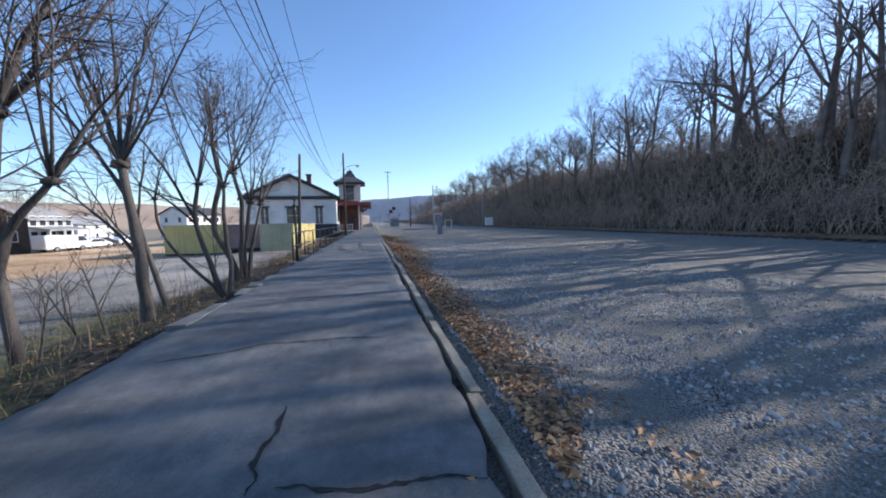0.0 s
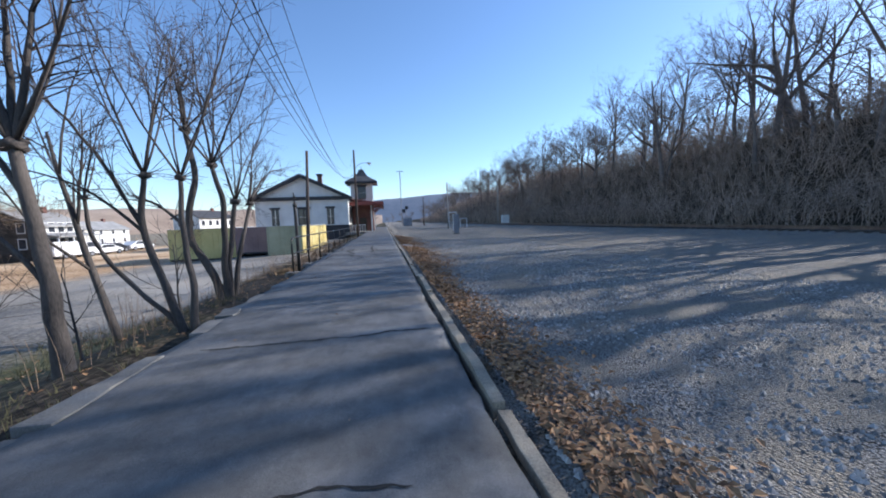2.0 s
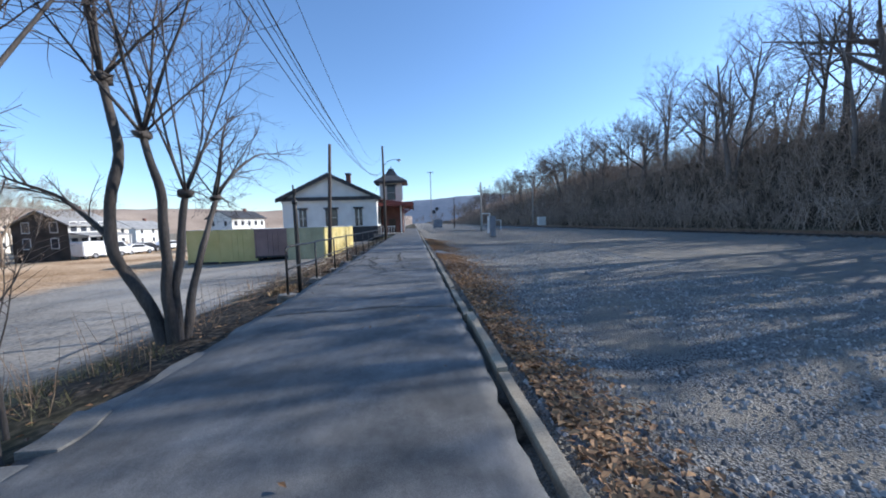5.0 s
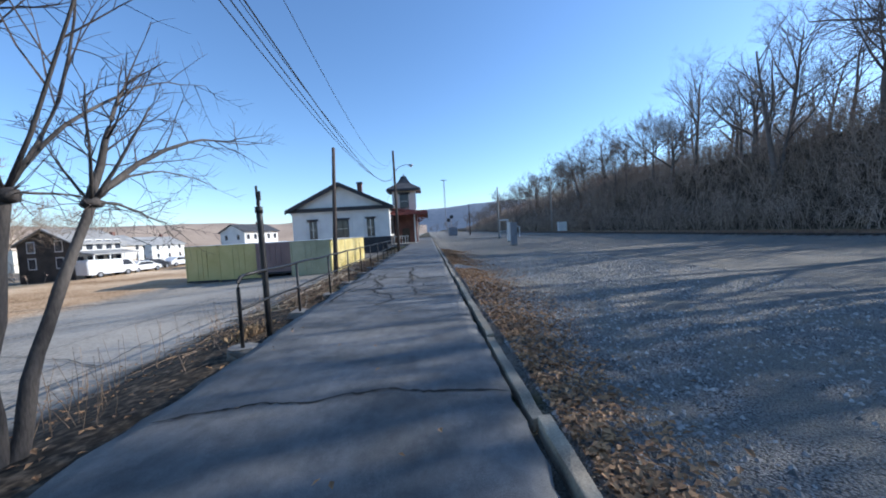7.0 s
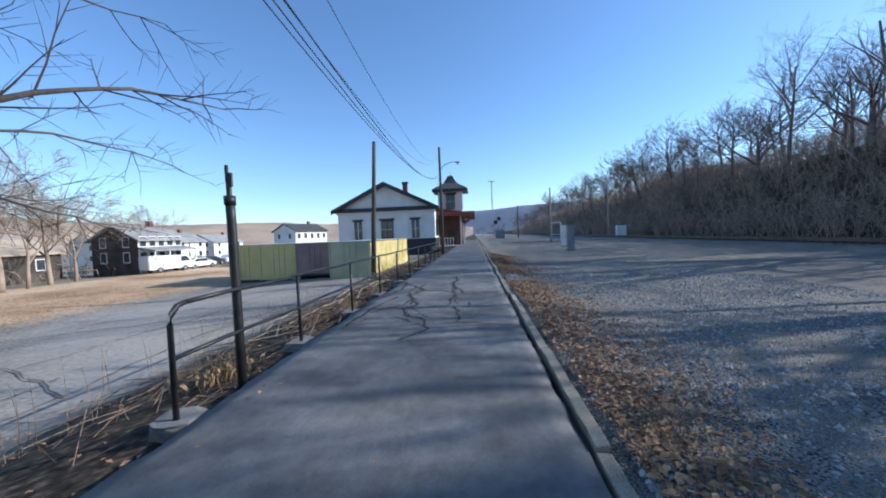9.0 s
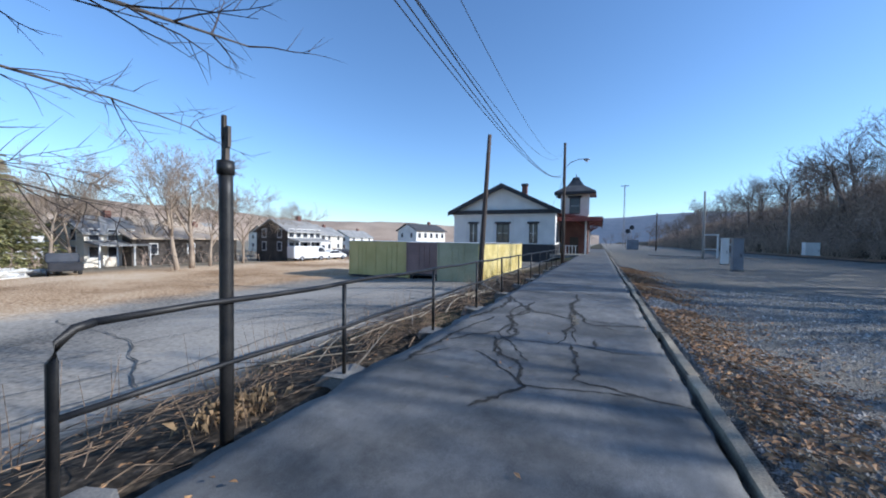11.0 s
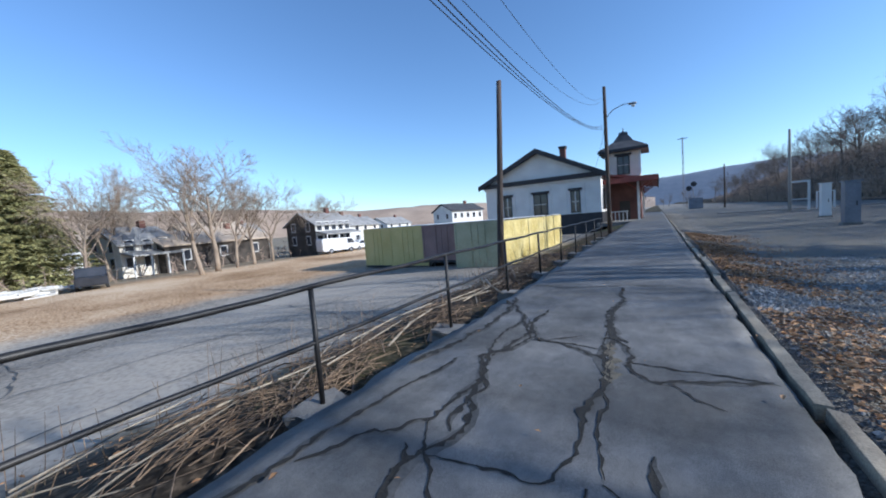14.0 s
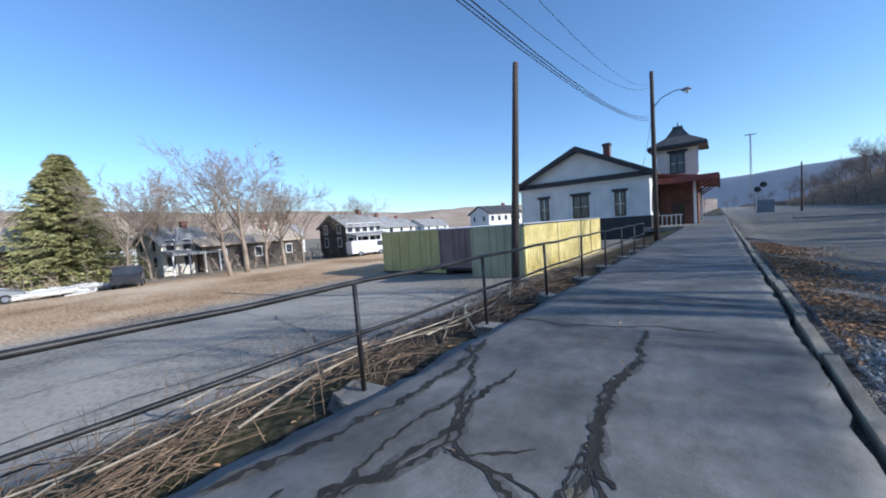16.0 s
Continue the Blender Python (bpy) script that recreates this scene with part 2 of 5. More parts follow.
    l.new(col, bsdf.inputs["Base Color"])
    bp = n.new("ShaderNodeBump")
    bp.inputs["Strength"].default_value, bp.inputs["Distance"].default_value = 1.0, 0.05
    l.new(math_node("ADD", math_node("MULTIPLY", fine, 0.07), math_node("MULTIPLY", math_node("MULTIPLY", vor.outputs[0], mask(0.1, 0.3)), -0.75)), bp.inputs["Height"])
    l.new(bp.outputs[0], bsdf.inputs["Normal"])
    return m


GROUND = ground_material()


# ---- mesh helpers ----
def part(name, bm, material, parent=None, label="", smooth=False):
    """One mesh object from a bmesh, or from a pair of vertices and faces."""
    me = bpy.data.meshes.new(name)
    if isinstance(bm, tuple):
        me.from_pydata(*(list(bm[0]), [], list(bm[1])))
    else:
        bmesh.ops.recalc_face_normals(bm, faces=bm.faces)
        bm.to_mesh(me)
        bm.free()
    if smooth:
        me.polygons.foreach_set("use_smooth", [True] * len(me.polygons))
    me.materials.append(material)
    ob = new(name, me)
    ob.parent = parent
    if label:
        ob["label"] = label
    return ob


def thing(name, label, category, at=(0, 0, 0), turn=0, group="", kind=""):
    ob = new(name)
    ob.empty_display_size = 0.2
    ob.matrix_basis = pose(*at, 0, 0, turn)
    return tagged(ob, label, category, group, kind)


def box(x0, x1, y0, y1, z0, z1, bevel=0.0, bm=None):
    b = bm or bmesh.new()
    r = bmesh.ops.create_cube(b, size=1.0, matrix=Matrix.Translation(((x0 + x1) / 2, (y0 + y1) / 2, (z0 + z1) / 2)) @ Matrix.Diagonal((x1 - x0, y1 - y0, z1 - z0, 1)))
    if bevel:
        vs = set(r["verts"])
        bmesh.ops.bevel(b, geom=[e for e in b.edges if e.verts[0] in vs and e.verts[1] in vs], offset=bevel, segments=2, affect="EDGES", profile=0.7)
    return b


def prism(outline, y0, y1):
    """A profile in x and z, drawn out along y."""
    b = bmesh.new()
    f = [b.verts.new((x, y0, z)) for x, z in outline]
    g = [b.verts.new((x, y1, z)) for x, z in outline]
    b.faces.new(f)
    b.faces.new(g[::-1])
    for i in range(len(f)):
        j = (i + 1) % len(f)
        b.faces.new((f[i], g[i], g[j], f[j]))
    return b


def tube(pts, radii, sides=6, store=None, cap=True):
    """A tapered tube along points: vertices and faces, added to store."""
    V, F = store if store is not None else ([], [])
    pts = [Vector(p) for p in pts]
    first = len(V)
    for i, p in enumerate(pts):
        d = (pts[min(i + 1, len(pts) - 1)] - pts[max(i - 1, 0)]).normalized()
        u = d.cross(Vector((0.31, 0.95, 0.05) if abs(d.z) > 0.9 else (0, 0, 1))).normalized()
        v = d.cross(u)
        r = radii[i] if hasattr(radii, "__len__") else radii
        for k in range(sides):
            a = 2 * math.pi * k / sides
            V.append(tuple(p + r * (math.cos(a) * u + math.sin(a) * v)))
    for i in range(len(pts) - 1):
        for k in range(sides):
            a, b = first + i * sides + k, first + i * sides + (k + 1) % sides
            F.append((a, b, b + sides, a + sides))
    if cap:
        F.append(tuple(range(first + sides - 1, first - 1, -1)))
        F.append(tuple(range(len(V) - sides, len(V))))
    return V, F


def fbm(x, y, s):
    return noise.fractal(Vector((x * s, y * s, 0.37)), 1.0, 2.0, 4)


# ---- ground ----
def height(x, y):
    def ease(a, b, t):
        t = min(1, max(0, t))
        return a + (b - a) * t * t * (3 - 2 * t)
    if x >= -3.7:
        if x < 0.3:
            return -0.3
        if x < 28:
            return ease(-0.055, -0.3, (x - 0.3) / 1.8) + 0.05 * fbm(x, y, 0.35) + (0.3 * min(1, max(0, 1.7 - abs(x - 26) / 1.5)))
        if x < 34:
            return -0.25 + 0.06 * fbm(x, y, 0.3)
        rise = ease(0, 11.0, (x - 34) / 15) + max(0, x - 47) * 0.09 * (1 if x < 150 else 150 / x)
        fade = 1 if y < 150 else max(0.35, 1 - (y - 150) / 400)
        return -0.25 + rise * fade + 0.5 * fbm(x, y, 0.08) * min(1, (x - 34) / 6)
    if x > -8.6:
        return ease(-0.24, -1.1, (-3.9 - x) / 4.4) + 0.07 * fbm(x, y, 0.8)
    if x > -40:
        return ease(-1.1, -1.5, (-9 - x) / 10) + 0.02 * fbm(x, y, 0.3) + (0.1 * fbm(x, y, 0.25) if x < -22 else 0)
    return -1.5 - 1.2 * min(1, (-40 - x) / 60) + 0.2 * fbm(x, y, 0.05)


def build_ground():
    def steps(*runs):
        out = []
        for a, b, s in runs:
            k = max(1, round((b - a) / s))
            out += [a + (b - a) * i / k for i in range(k)]
        return out + [runs[-1][1]]
    xs = steps((-1800, -200, 200), (-200, -60, 14), (-60, -22, 2), (-22, -9, 1), (-9, -3.7, 0.33), (-3.7, 0.3, 1.0), (0.3, 6, 0.38), (6, 30, 1), (30, 60, 1.5), (60, 200, 14), (200, 1800, 200))
    ys = steps((-600, -40, 80), (-40, -6, 3), (-6, 40, 0.5), (40, 100, 2), (100, 240, 7), (240, 2400, 180))
    V = [(x, y, height(x, y)) for y in ys for x in xs]
    w = len(xs)
    F = [(j * w + i, j * w + i + 1, (j + 1) * w + i + 1, (j + 1) * w + i) for j in range(len(ys) - 1) for i in range(w - 1)]
    ob = part("ground", (V, F), GROUND, smooth=True)
    tagged(ob, "gravel yard, leaf-strewn bank and grey lot as one ground", "ground", kind="structure")


build_ground()

# ---- platform path and kerb ----
def build_platform():
    xs = [-3.66 + 3.665 * i / 16 for i in range(17)]
    ys = [-12 + 0.2 * j for j in range(260)] + [40 + 0.5 * j for j in range(147)]
    V = []
    for y in ys:
        for i, x in enumerate(xs):
            edge = 0.1 * fbm(0, y, 0.9) + 0.05 * fbm(3, y, 4) if i == 0 else -0.015 - 0.09 * max(0, fbm(7, y, 1.1)) - 0.06 * max(0, fbm(2, y, 3.5)) + 0.02 * fbm(5, y, 6) if i == 16 else 0
            V.append((x + edge, y, 0.012 * fbm(x, y, 0.7) - (0.05 if i == 0 else 0.012 if i == 1 else 0.015 if i == 16 else 0)))
    w = len(xs)
    F = [(j * w + i, j * w + i + 1, (j + 1) * w + i + 1, (j + 1) * w + i) for j in range(len(ys) - 1) for i in range(w - 1)]
    n = len(V)
    for j, y in enumerate(ys):
        V.append((V[j * w][0] - 0.05, y, -0.5))
    for j, y in enumerate(ys):
        V.append((V[j * w + w - 1][0] + 0.01, y, -0.35))
    m = len(ys)
    for j in range(m - 1):
        F.append((j * w, (j + 1) * w, n + j + 1, n + j))
        F.append((j * w + w - 1, n + m + j, n + m + j + 1, (j + 1) * w + w - 1))
    ob = part("pavement", (V, F), ASPHALT, smooth=True)
    tagged(ob, "cracked grey asphalt footpath beside a gravel yard", "path", kind="structure")
    return ob


pavement = build_platform()


STAIN = mat("dark_crack_surround", (0.045, 0.044, 0.041), (0.125, 0.12, 0.112), 0.9, 30, 3, 0.4)


def crack(points, width, seed, fill=None, soft=False):
    """A ragged dark opening in the asphalt along a line of points, with a dark band of old sealing round the wide ones."""
    if fill is None:
        width *= 1.35
        if points[0][1] > 17 and width >= 0.04:
            crack(points, 0.05 + 0.4 * width, seed, STAIN, True)
    rng = random.Random(seed)
    line = []
    for (x0, y0), (x1, y1) in zip(points, points[1:]):
        k = max(2, int(math.hypot(x1 - x0, y1 - y0) / 0.05))
        line += [(x0 + (x1 - x0) * i / k, y0 + (y1 - y0) * i / k) for i in range(k)]
    line.append(points[-1])
    V, F = [], []
    for i, (x, y) in enumerate(line):
        a, b = line[max(0, i - 1)], line[min(len(line) - 1, i + 1)]
        dx, dy = b[0] - a[0], b[1] - a[1]
        q = math.hypot(dx, dy) or 1
        nx, ny = -dy / q, dx / q
        off = 0.09 * fbm(x + seed, y, 1.8) + (0 if soft else 0.012) * rng.uniform(-1, 1)
        end = min(1, 0.25 + min(i, len(line) - 1 - i) / 5)
        wl, wr = (width * end * (0.12 + 0.95 * rng.random() ** 1.7) for _ in range(2))
        if soft:
            wl, wr = (width * end * max(0.08, 0.55 + 1.1 * noise.noise(Vector((x * 2.2, y * 2.2, seed + k)))) for k in (0.3, 7.7))
        x, y = x + nx * off, y + ny * off
        z = 0.012 * fbm(x, y, 0.7) + (0.0028 if soft else 0.0062)
        V += [(x + nx * wl, y + ny * wl, z), (x, y, z - (0 if soft else 0.002)), (x - nx * wr, y - ny * wr, z)]
        if i:
            k = len(V) - 6
            F += [(k, k + 1, k + 4, k + 3), (k + 1, k + 2, k + 5, k + 4)]
    part("crack", (V, F), fill or CRACK, pavement)


crack([(-1.65, 24.91), (-1.5, 23.16), (-1.48, 22.32), (-1.4, 21.77), (-1.48, 21.38), (-1.47, 20.99)], 0.05, 0)
crack([(-1.5, 23.16), (-1.27, 22.9), (-1.24, 22.4), (-1.04, 22.07), (-0.68, 22.15), (-0.1, 22.33)], 0.03, 1)
crack([(-2.37, 22.95), (-2.73, 22.07), (-2.47, 21.39), (-2.48, 20.79), (-2.4, 20.6)], 0.035, 2)
crack([(-3.47, 24.94), (-2.84, 23.72), (-2.37, 22.95), (-1.54, 22.42)], 0.03, 3)
crack([(-0.96, 22.05), (-0.53, 21.69)], 0.015, 4)
crack([(-1.63, 26.39), (-1.51, 25.37), (-1.59, 24.24), (-1.51, 23.57), (-1.51, 23.13)], 0.045, 5)
crack([(-2.54, 24.38), (-2.59, 23.55), (-2.49, 22.9), (-2.71, 22.14)], 0.04, 6)
crack([(-3.42, 25.14), (-3.14, 24.16), (-3.22, 23.07), (-3.38, 22.04), (-3.46, 21.6)], 0.05, 7)
crack([(-3.65, 26.39), (-2.68, 26.24), (-1.58, 26.56), (-0.82, 26.62)], 0.025, 8)
crack([(-2.5, 28.33), (-1.4, 28.5), (-0.4, 28.27)], 0.02, 9)
crack([(-3.09, 7.21), (-1.9, 7.35), (-1.33, 7.24), (-0.74, 7.46), (-0.13, 7.45)], 0.03, 10)
crack([(-3.45, 12.81), (-2.34, 13.09), (-1.19, 13.16), (-0.03, 12.97)], 0.025, 11)
crack([(-3.06, 4.14), (-2.06, 4.45), (-1.11, 4.49), (-0.68, 4.51)], 0.02, 12)
crack([(-1.49, 2.87), (-1.46, 2.28), (-1.47, 1.89)], 0.03, 14)
crack([(-1.32, 1.86), (-0.66, 1.78), (-0.14, 1.77)], 0.02, 15)
crack([(-2.71, 22.02), (-2.31, 20.77), (-2.54, 20.18), (-2.37, 19.53), (-1.98, 19.28), (-1.72, 18.4), (-1.92, 18.0), (-2.08, 17.67)], 0.035, 16)
crack([(-1.25, 19.89), (-1.18, 18.9), (-0.6, 18.67), (-0.03, 18.63)], 0.025, 17)
crack([(-2.98, 19.39), (-3.34, 18.73)], 0.02, 18)
crack([(-2.6, 20.7), (-1.86, 19.32)], 0.02, 19)
crack([(-1.66, 24.61), (-1.28, 20.55)], 0.02, 20)
crack([(-3.22, 19.85), (-2.97, 20.35), (-2.6, 20.71), (-2.53, 21.47), (-2.82, 22.47), (-2.77, 23.75)], 0.03, 40)
crack([(-2.61, 20.36), (-2.41, 19.82), (-2.31, 19.37)], 0.035, 41)
crack([(-2.42, 20.32), (-1.62, 20.39), (-1.46, 21.07)], 0.02, 42)
crack([(-1.24, 20.56), (-0.74, 20.27), (-0.34, 20.33)], 0.02, 43)
crack([(-1.38, 20.43), (-1.26, 19.8)], 0.04, 44)
crack([(-1.01, 20.91), (-1.02, 20.42)], 0.03, 45)
crack([(-2.77, 23.75), (-2.43, 22.82), (-1.58, 22.72)], 0.02, 46)
crack([(-3.38, 18.57), (-3.3, 19.26), (-3.23, 20.45), (-2.99, 21.94)], 0.03, 47)
crack([(-1.29, 22.43), (-0.08, 22.35)], 0.02, 48)
crack([(-1.6, 23.08), (-1.44, 23.27), (-1.26, 23.06)], 0.05, 49)
crack([(-2.33, 22.83), (-1.82, 23.15)], 0.02, 50)
crack([(-2.67, 19.5), (-1.7, 18.51), (-0.56, 18.63)], 0.015, 51)
crack([(-1.01, 18.81), (-0.81, 18.8)], 0.02, 52)
crack([(-1.49, 22.99), (-1.37, 22.36), (-1.32, 21.88)], 0.11, 60, DIRTFILL)



def lot_crack(points, width, seed):
    """A dark weathered crack across the grey lot."""
    rng = random.Random(seed)
    V, F = [], []
    for (x0, y0), (x1, y1) in zip(points, points[1:]):
        k = max(2, int(math.hypot(x1 - x0, y1 - y0) / 0.3))
        q = math.hypot(x1 - x0, y1 - y0)
        nx, ny = -(y1 - y0) / q, (x1 - x0) / q
        for i in range(k + 1):
            x, y = x0 + (x1 - x0) * i / k, y0 + (y1 - y0) * i / k
            o, w = 0.25 * fbm(x + seed, y, 0.6), width * rng.uniform(0.3, 1.0)
            x, y = x + nx * o, y + ny * o
            V += [(x + nx * w, y + ny * w, height(x, y) + 0.03), (x - nx * w, y - ny * w, height(x, y) + 0.03)]
            if i:
                j = len(V) - 4
                F.append((j, j + 1, j + 3, j + 2))
    tagged(part("lot_crack", (V, F), STAIN), "dark weathered crack across the grey lot", "crack", "cracks in the lot", "structure")


for k, (pts, w) in enumerate((([(-8.2, 14), (-9.2, 22), (-8.8, 30), (-9.6, 34)], 0.05), ([(-8.5, 18), (-13, 20), (-19, 20.6)], 0.06), ([(-9, 26), (-14, 27.5), (-20, 27.2)], 0.05), ([(-11.5, 8), (-12.2, 16), (-11.6, 24), (-12.4, 33)], 0.045), ([(-16, 12), (-15.4, 19), (-16.4, 26)], 0.05), ([(-8.6, 12), (-14, 13.2), (-20, 13)], 0.06), ([(-9, 31), (-13, 32.4), (-19, 32)], 0.07), ([(-9.8, 4), (-10.4, 12), (-9.9, 19)], 0.05))):
    lot_crack(pts, w * 0.5, k)


def build_edging():
    """Broken pale edging strips along the path's outer side."""
    rng = random.Random(15)
    y = -8.0
    while y < 13:
        L = rng.uniform(0.5, 1.7)
        b = box(-3.72, -3.46 + rng.uniform(-0.06, 0.05), 0, L, -0.3, -0.022, 0.02)
        bmesh.ops.subdivide_edges(b, edges=[e for e in b.edges if abs(e.verts[0].co.y - e.verts[1].co.y) > 0.5], cuts=6)
        for v in b.verts:
            v.co.x += 0.13 * noise.noise(Vector((v.co.x * 2, (v.co.y + y) * 1.6, 3)))
            v.co.z += 0.012 * noise.noise(Vector((v.co.x * 6, (v.co.y + y) * 2, 7)))
        ob = part("edging", b, EDGING, pavement)
        ob.matrix_basis = pose(0, y, rng.uniform(-0.012, 0.006), 0, rng.uniform(-1, 2), rng.uniform(-0.6, 0.6))
        y += L + (rng.uniform(0.02, 0.08) if rng.random() < 0.55 else rng.uniform(0.4, 2.2))


build_edging()


def build_kerb():
    rng = random.Random(8)
    y, k = -11.0, 0
    kerb = thing("kerb", "weathered pale kerb of separate lengths along the path", "kerb", kind="structure")
    while y < 60:
        L = rng.choice((1.8, 2.4, 2.4, 3.0))
        b = box(0.05, 0.165, 0.014, L - 0.014, -0.35, 0.0, 0.013)
        bmesh.ops.subdivide_edges(b, edges=[e for e in b.edges if abs(e.verts[0].co.y - e.verts[1].co.y) > 0.5], cuts=9)
        for v in b.verts:
            v.co.x += 0.014 * noise.noise(Vector((v.co.y * 3, v.co.x * 4, k)))
            v.co.z += 0.022 * noise.noise(Vector((v.co.x * 7, v.co.y * 2.6, k + 0.5)))
        ob = part("kerb_stone", b, KERB, kerb)
        ob.matrix_basis = pose(rng.uniform(-0.02, 0.03), y, rng.uniform(-0.02, 0.035), rng.uniform(-0.4, 0.4), rng.uniform(-3, 3), rng.uniform(-0.5, 0.5))
        y += L
        k += 1


build_kerb()

# ---- railing ----
def build_railing():
    rng = random.Random(3)
    rail = thing("railing", "dark iron pipe railing with two rails", "railing", (-3.9, 15.38, 0))
    step, n, H = 2.65, 11, 1.08
    bend = [(0, 0, -0.15), (0, 0, H - 0.2), (0, 0.03, H - 0.09), (0, 0.1, H - 0.02), (0, 0.2, H)]
    part("end_post", tube(bend, 0.03, 8), IRON, rail, smooth=True)
    for k in range(1, n):
        t = rng.uniform(-0.02, 0.02)
        part("post", tube([(0, k * step, -0.15), (t, k * step + rng.uniform(-0.02, 0.02), H)], 0.028, 8), IRON, rail, smooth=True)
    part("top_rail", tube([(0.01 * math.sin(i), 0.2 + i * ((n - 1) * step - 0.2) / 40, H + 0.012 * math.sin(i * 1.7)) for i in range(41)], 0.027, 8), IRON, rail, smooth=True)
    part("middle_rail", tube([(0.01 * math.sin(i * 2.1), i * (n - 1) * step / 40, 0.53 + 0.012 * math.sin(i * 1.3)) for i in range(41)], 0.024, 8), IRON, rail, smooth=True)
    for k in range(n):
        b = box(-4.15 + rng.uniform(-0.08, 0.05), -3.66, 15.38 + k * step - rng.uniform(0.14, 0.3), 15.38 + k * step + rng.uniform(0.14, 0.3), -0.3, -0.055 - rng.uniform(0, 0.05), 0.03)
        bmesh.ops.subdivide_edges(b, edges=b.edges[:], cuts=2)
        for v in b.verts:
            v.co += Vector((0.14 * noise.noise(v.co * 4), 0.14 * noise.noise(v.co * 4.5), 0.035 * noise.noise(v.co * 5)))
        tagged(part("post_pad", b, PAD), "rough concrete pad under a railing post", "concrete pad", "pads under the railing")


build_railing()

# ---- poles and wires ----
def utility_pole(x, y, z0, z1, r, material, label, lamp=0.0, lean=(0, 0)):
    p = thing("utility_pole", label, "pole", (x, y, z0))
    h = z1 - z0
    part("shaft", tube([(lean[0] * t, lean[1] * t, h * t - 0.4 * (t == 0)) for t in (0, 0.25, 0.5, 0.75, 1)], [r * (1 - 0.35 * t) for t in (0, 0.25, 0.5, 0.75, 1)], 10), material, p, smooth=True)
    if lamp:
        zz = h - 2.1
        arm = part("lamp_arm", tube([(0.08, 0, zz), (lamp * 0.3, -0.05, zz + 0.42), (lamp * 0.7, -0.1, zz + 0.62), (lamp, -0.12, zz + 0.62)], 0.03, 8), GREYMETAL, p, smooth=True)
        b = bmesh.new()
        bmesh.ops.create_uvsphere(b, u_segments=12, v_segments=8, radius=0.2, matrix=Matrix.Translation((lamp + 0.12, -0.12, zz + 0.56)) @ Matrix.Diagonal((1.3, 0.8, 0.5, 1)))
        head = part("lamp_head", b, GREYMETAL, p, smooth=True)
        b = bmesh.new()
        bmesh.ops.create_uvsphere(b, u_segments=12, v_segments=8, radius=0.13, matrix=Matrix.Translation((lamp + 0.14, -0.12, zz + 0.47)) @ Matrix.Diagonal((1, 0.9, 1.1, 1)))
        part("globe", b, LAMPGLASS, p, "clear glass globe", smooth=True)
    return p


utility_pole(-7.0, 33.2, -1.1, 7.5, 0.16, POLE, "bare dark wooden pole standing beside the steel containers", lean=(0.3, 0.5))
utility_pole(-3.88, 46.4, -0.2, 10.0, 0.16, POLE, "dark wooden pole with a curved lamp arm", 1.6)
utility_pole(12.0, 74.0, -0.3, 8.9, 0.17, GREYPOLE, "weathered pole with a lamp beyond the gravel yard", 1.4)
utility_pole(33.5, 108.0, 0.0, 14.5, 0.2, GREYPOLE, "tall pale utility pole before the wooded bank")
utility_pole(13.0, 128.0, -0.3, 10.0, 0.2, POLE, "distant dark wooden pole")
stub = thing("broken_pole", "snapped-off dark metal pole with a splintered tip", "pole", (-3.98, 16.51, -0.2))
part("shaft", tube([(0.02, 0.0, -0.3), (0.014, 0, 0.9), (0.004, 0, 2.2), (0, 0, 2.45)], 0.058, 12), IRON, stub, smooth=True)
part("collar", tube([(0.0, 0, 2.38), (0, 0, 2.5)], 0.072, 12), IRON, stub, smooth=True)
b = box(-0.03, 0.025, -0.02, 0.02, 2.48, 2.72)
box(0.01, 0.05, -0.015, 0.015, 2.62, 2.8, bm=b)
box(-0.035, 0.0, -0.02, 0.01, 2.68, 2.9, bm=b)
part("tip", b, DARKWOOD, stub)


def wire(a, b, sag, r):
    a, b = Vector(a), Vector(b)
    pts = [a.lerp(b, t / 40) - Vector((0, 0, sag * 4 * (t / 40) * (1 - t / 40))) for t in range(41)]
    tagged(part("overhead_wire", tube(pts, r, 4), WIRE), "thin black overhead wire strung between poles", "wire", "overhead wires")


for a, b, sag in (((-4.07, 46.4, 7.15), (-3.2, -30, 17.8), 6.4), ((-4.05, 46.4, 7.3), (-2.2, -30, 17.1), 6.6), ((-4.0, 46.4, 7.45), (-1.2, -30, 16.3), 6.8), ((-4.0, 46.5, 7.1), (-7.2, 63.4, 6.0), 0.5)):
    wire(a, b, sag, 0.012)
wire((-4.06, 46.4, 9.1), (-1.3, -30, 16.9), 8.0, 0.007)
wire((-4.0, 46.4, 9.3), (-0.4, -30, 17.2), 8.0, 0.006)

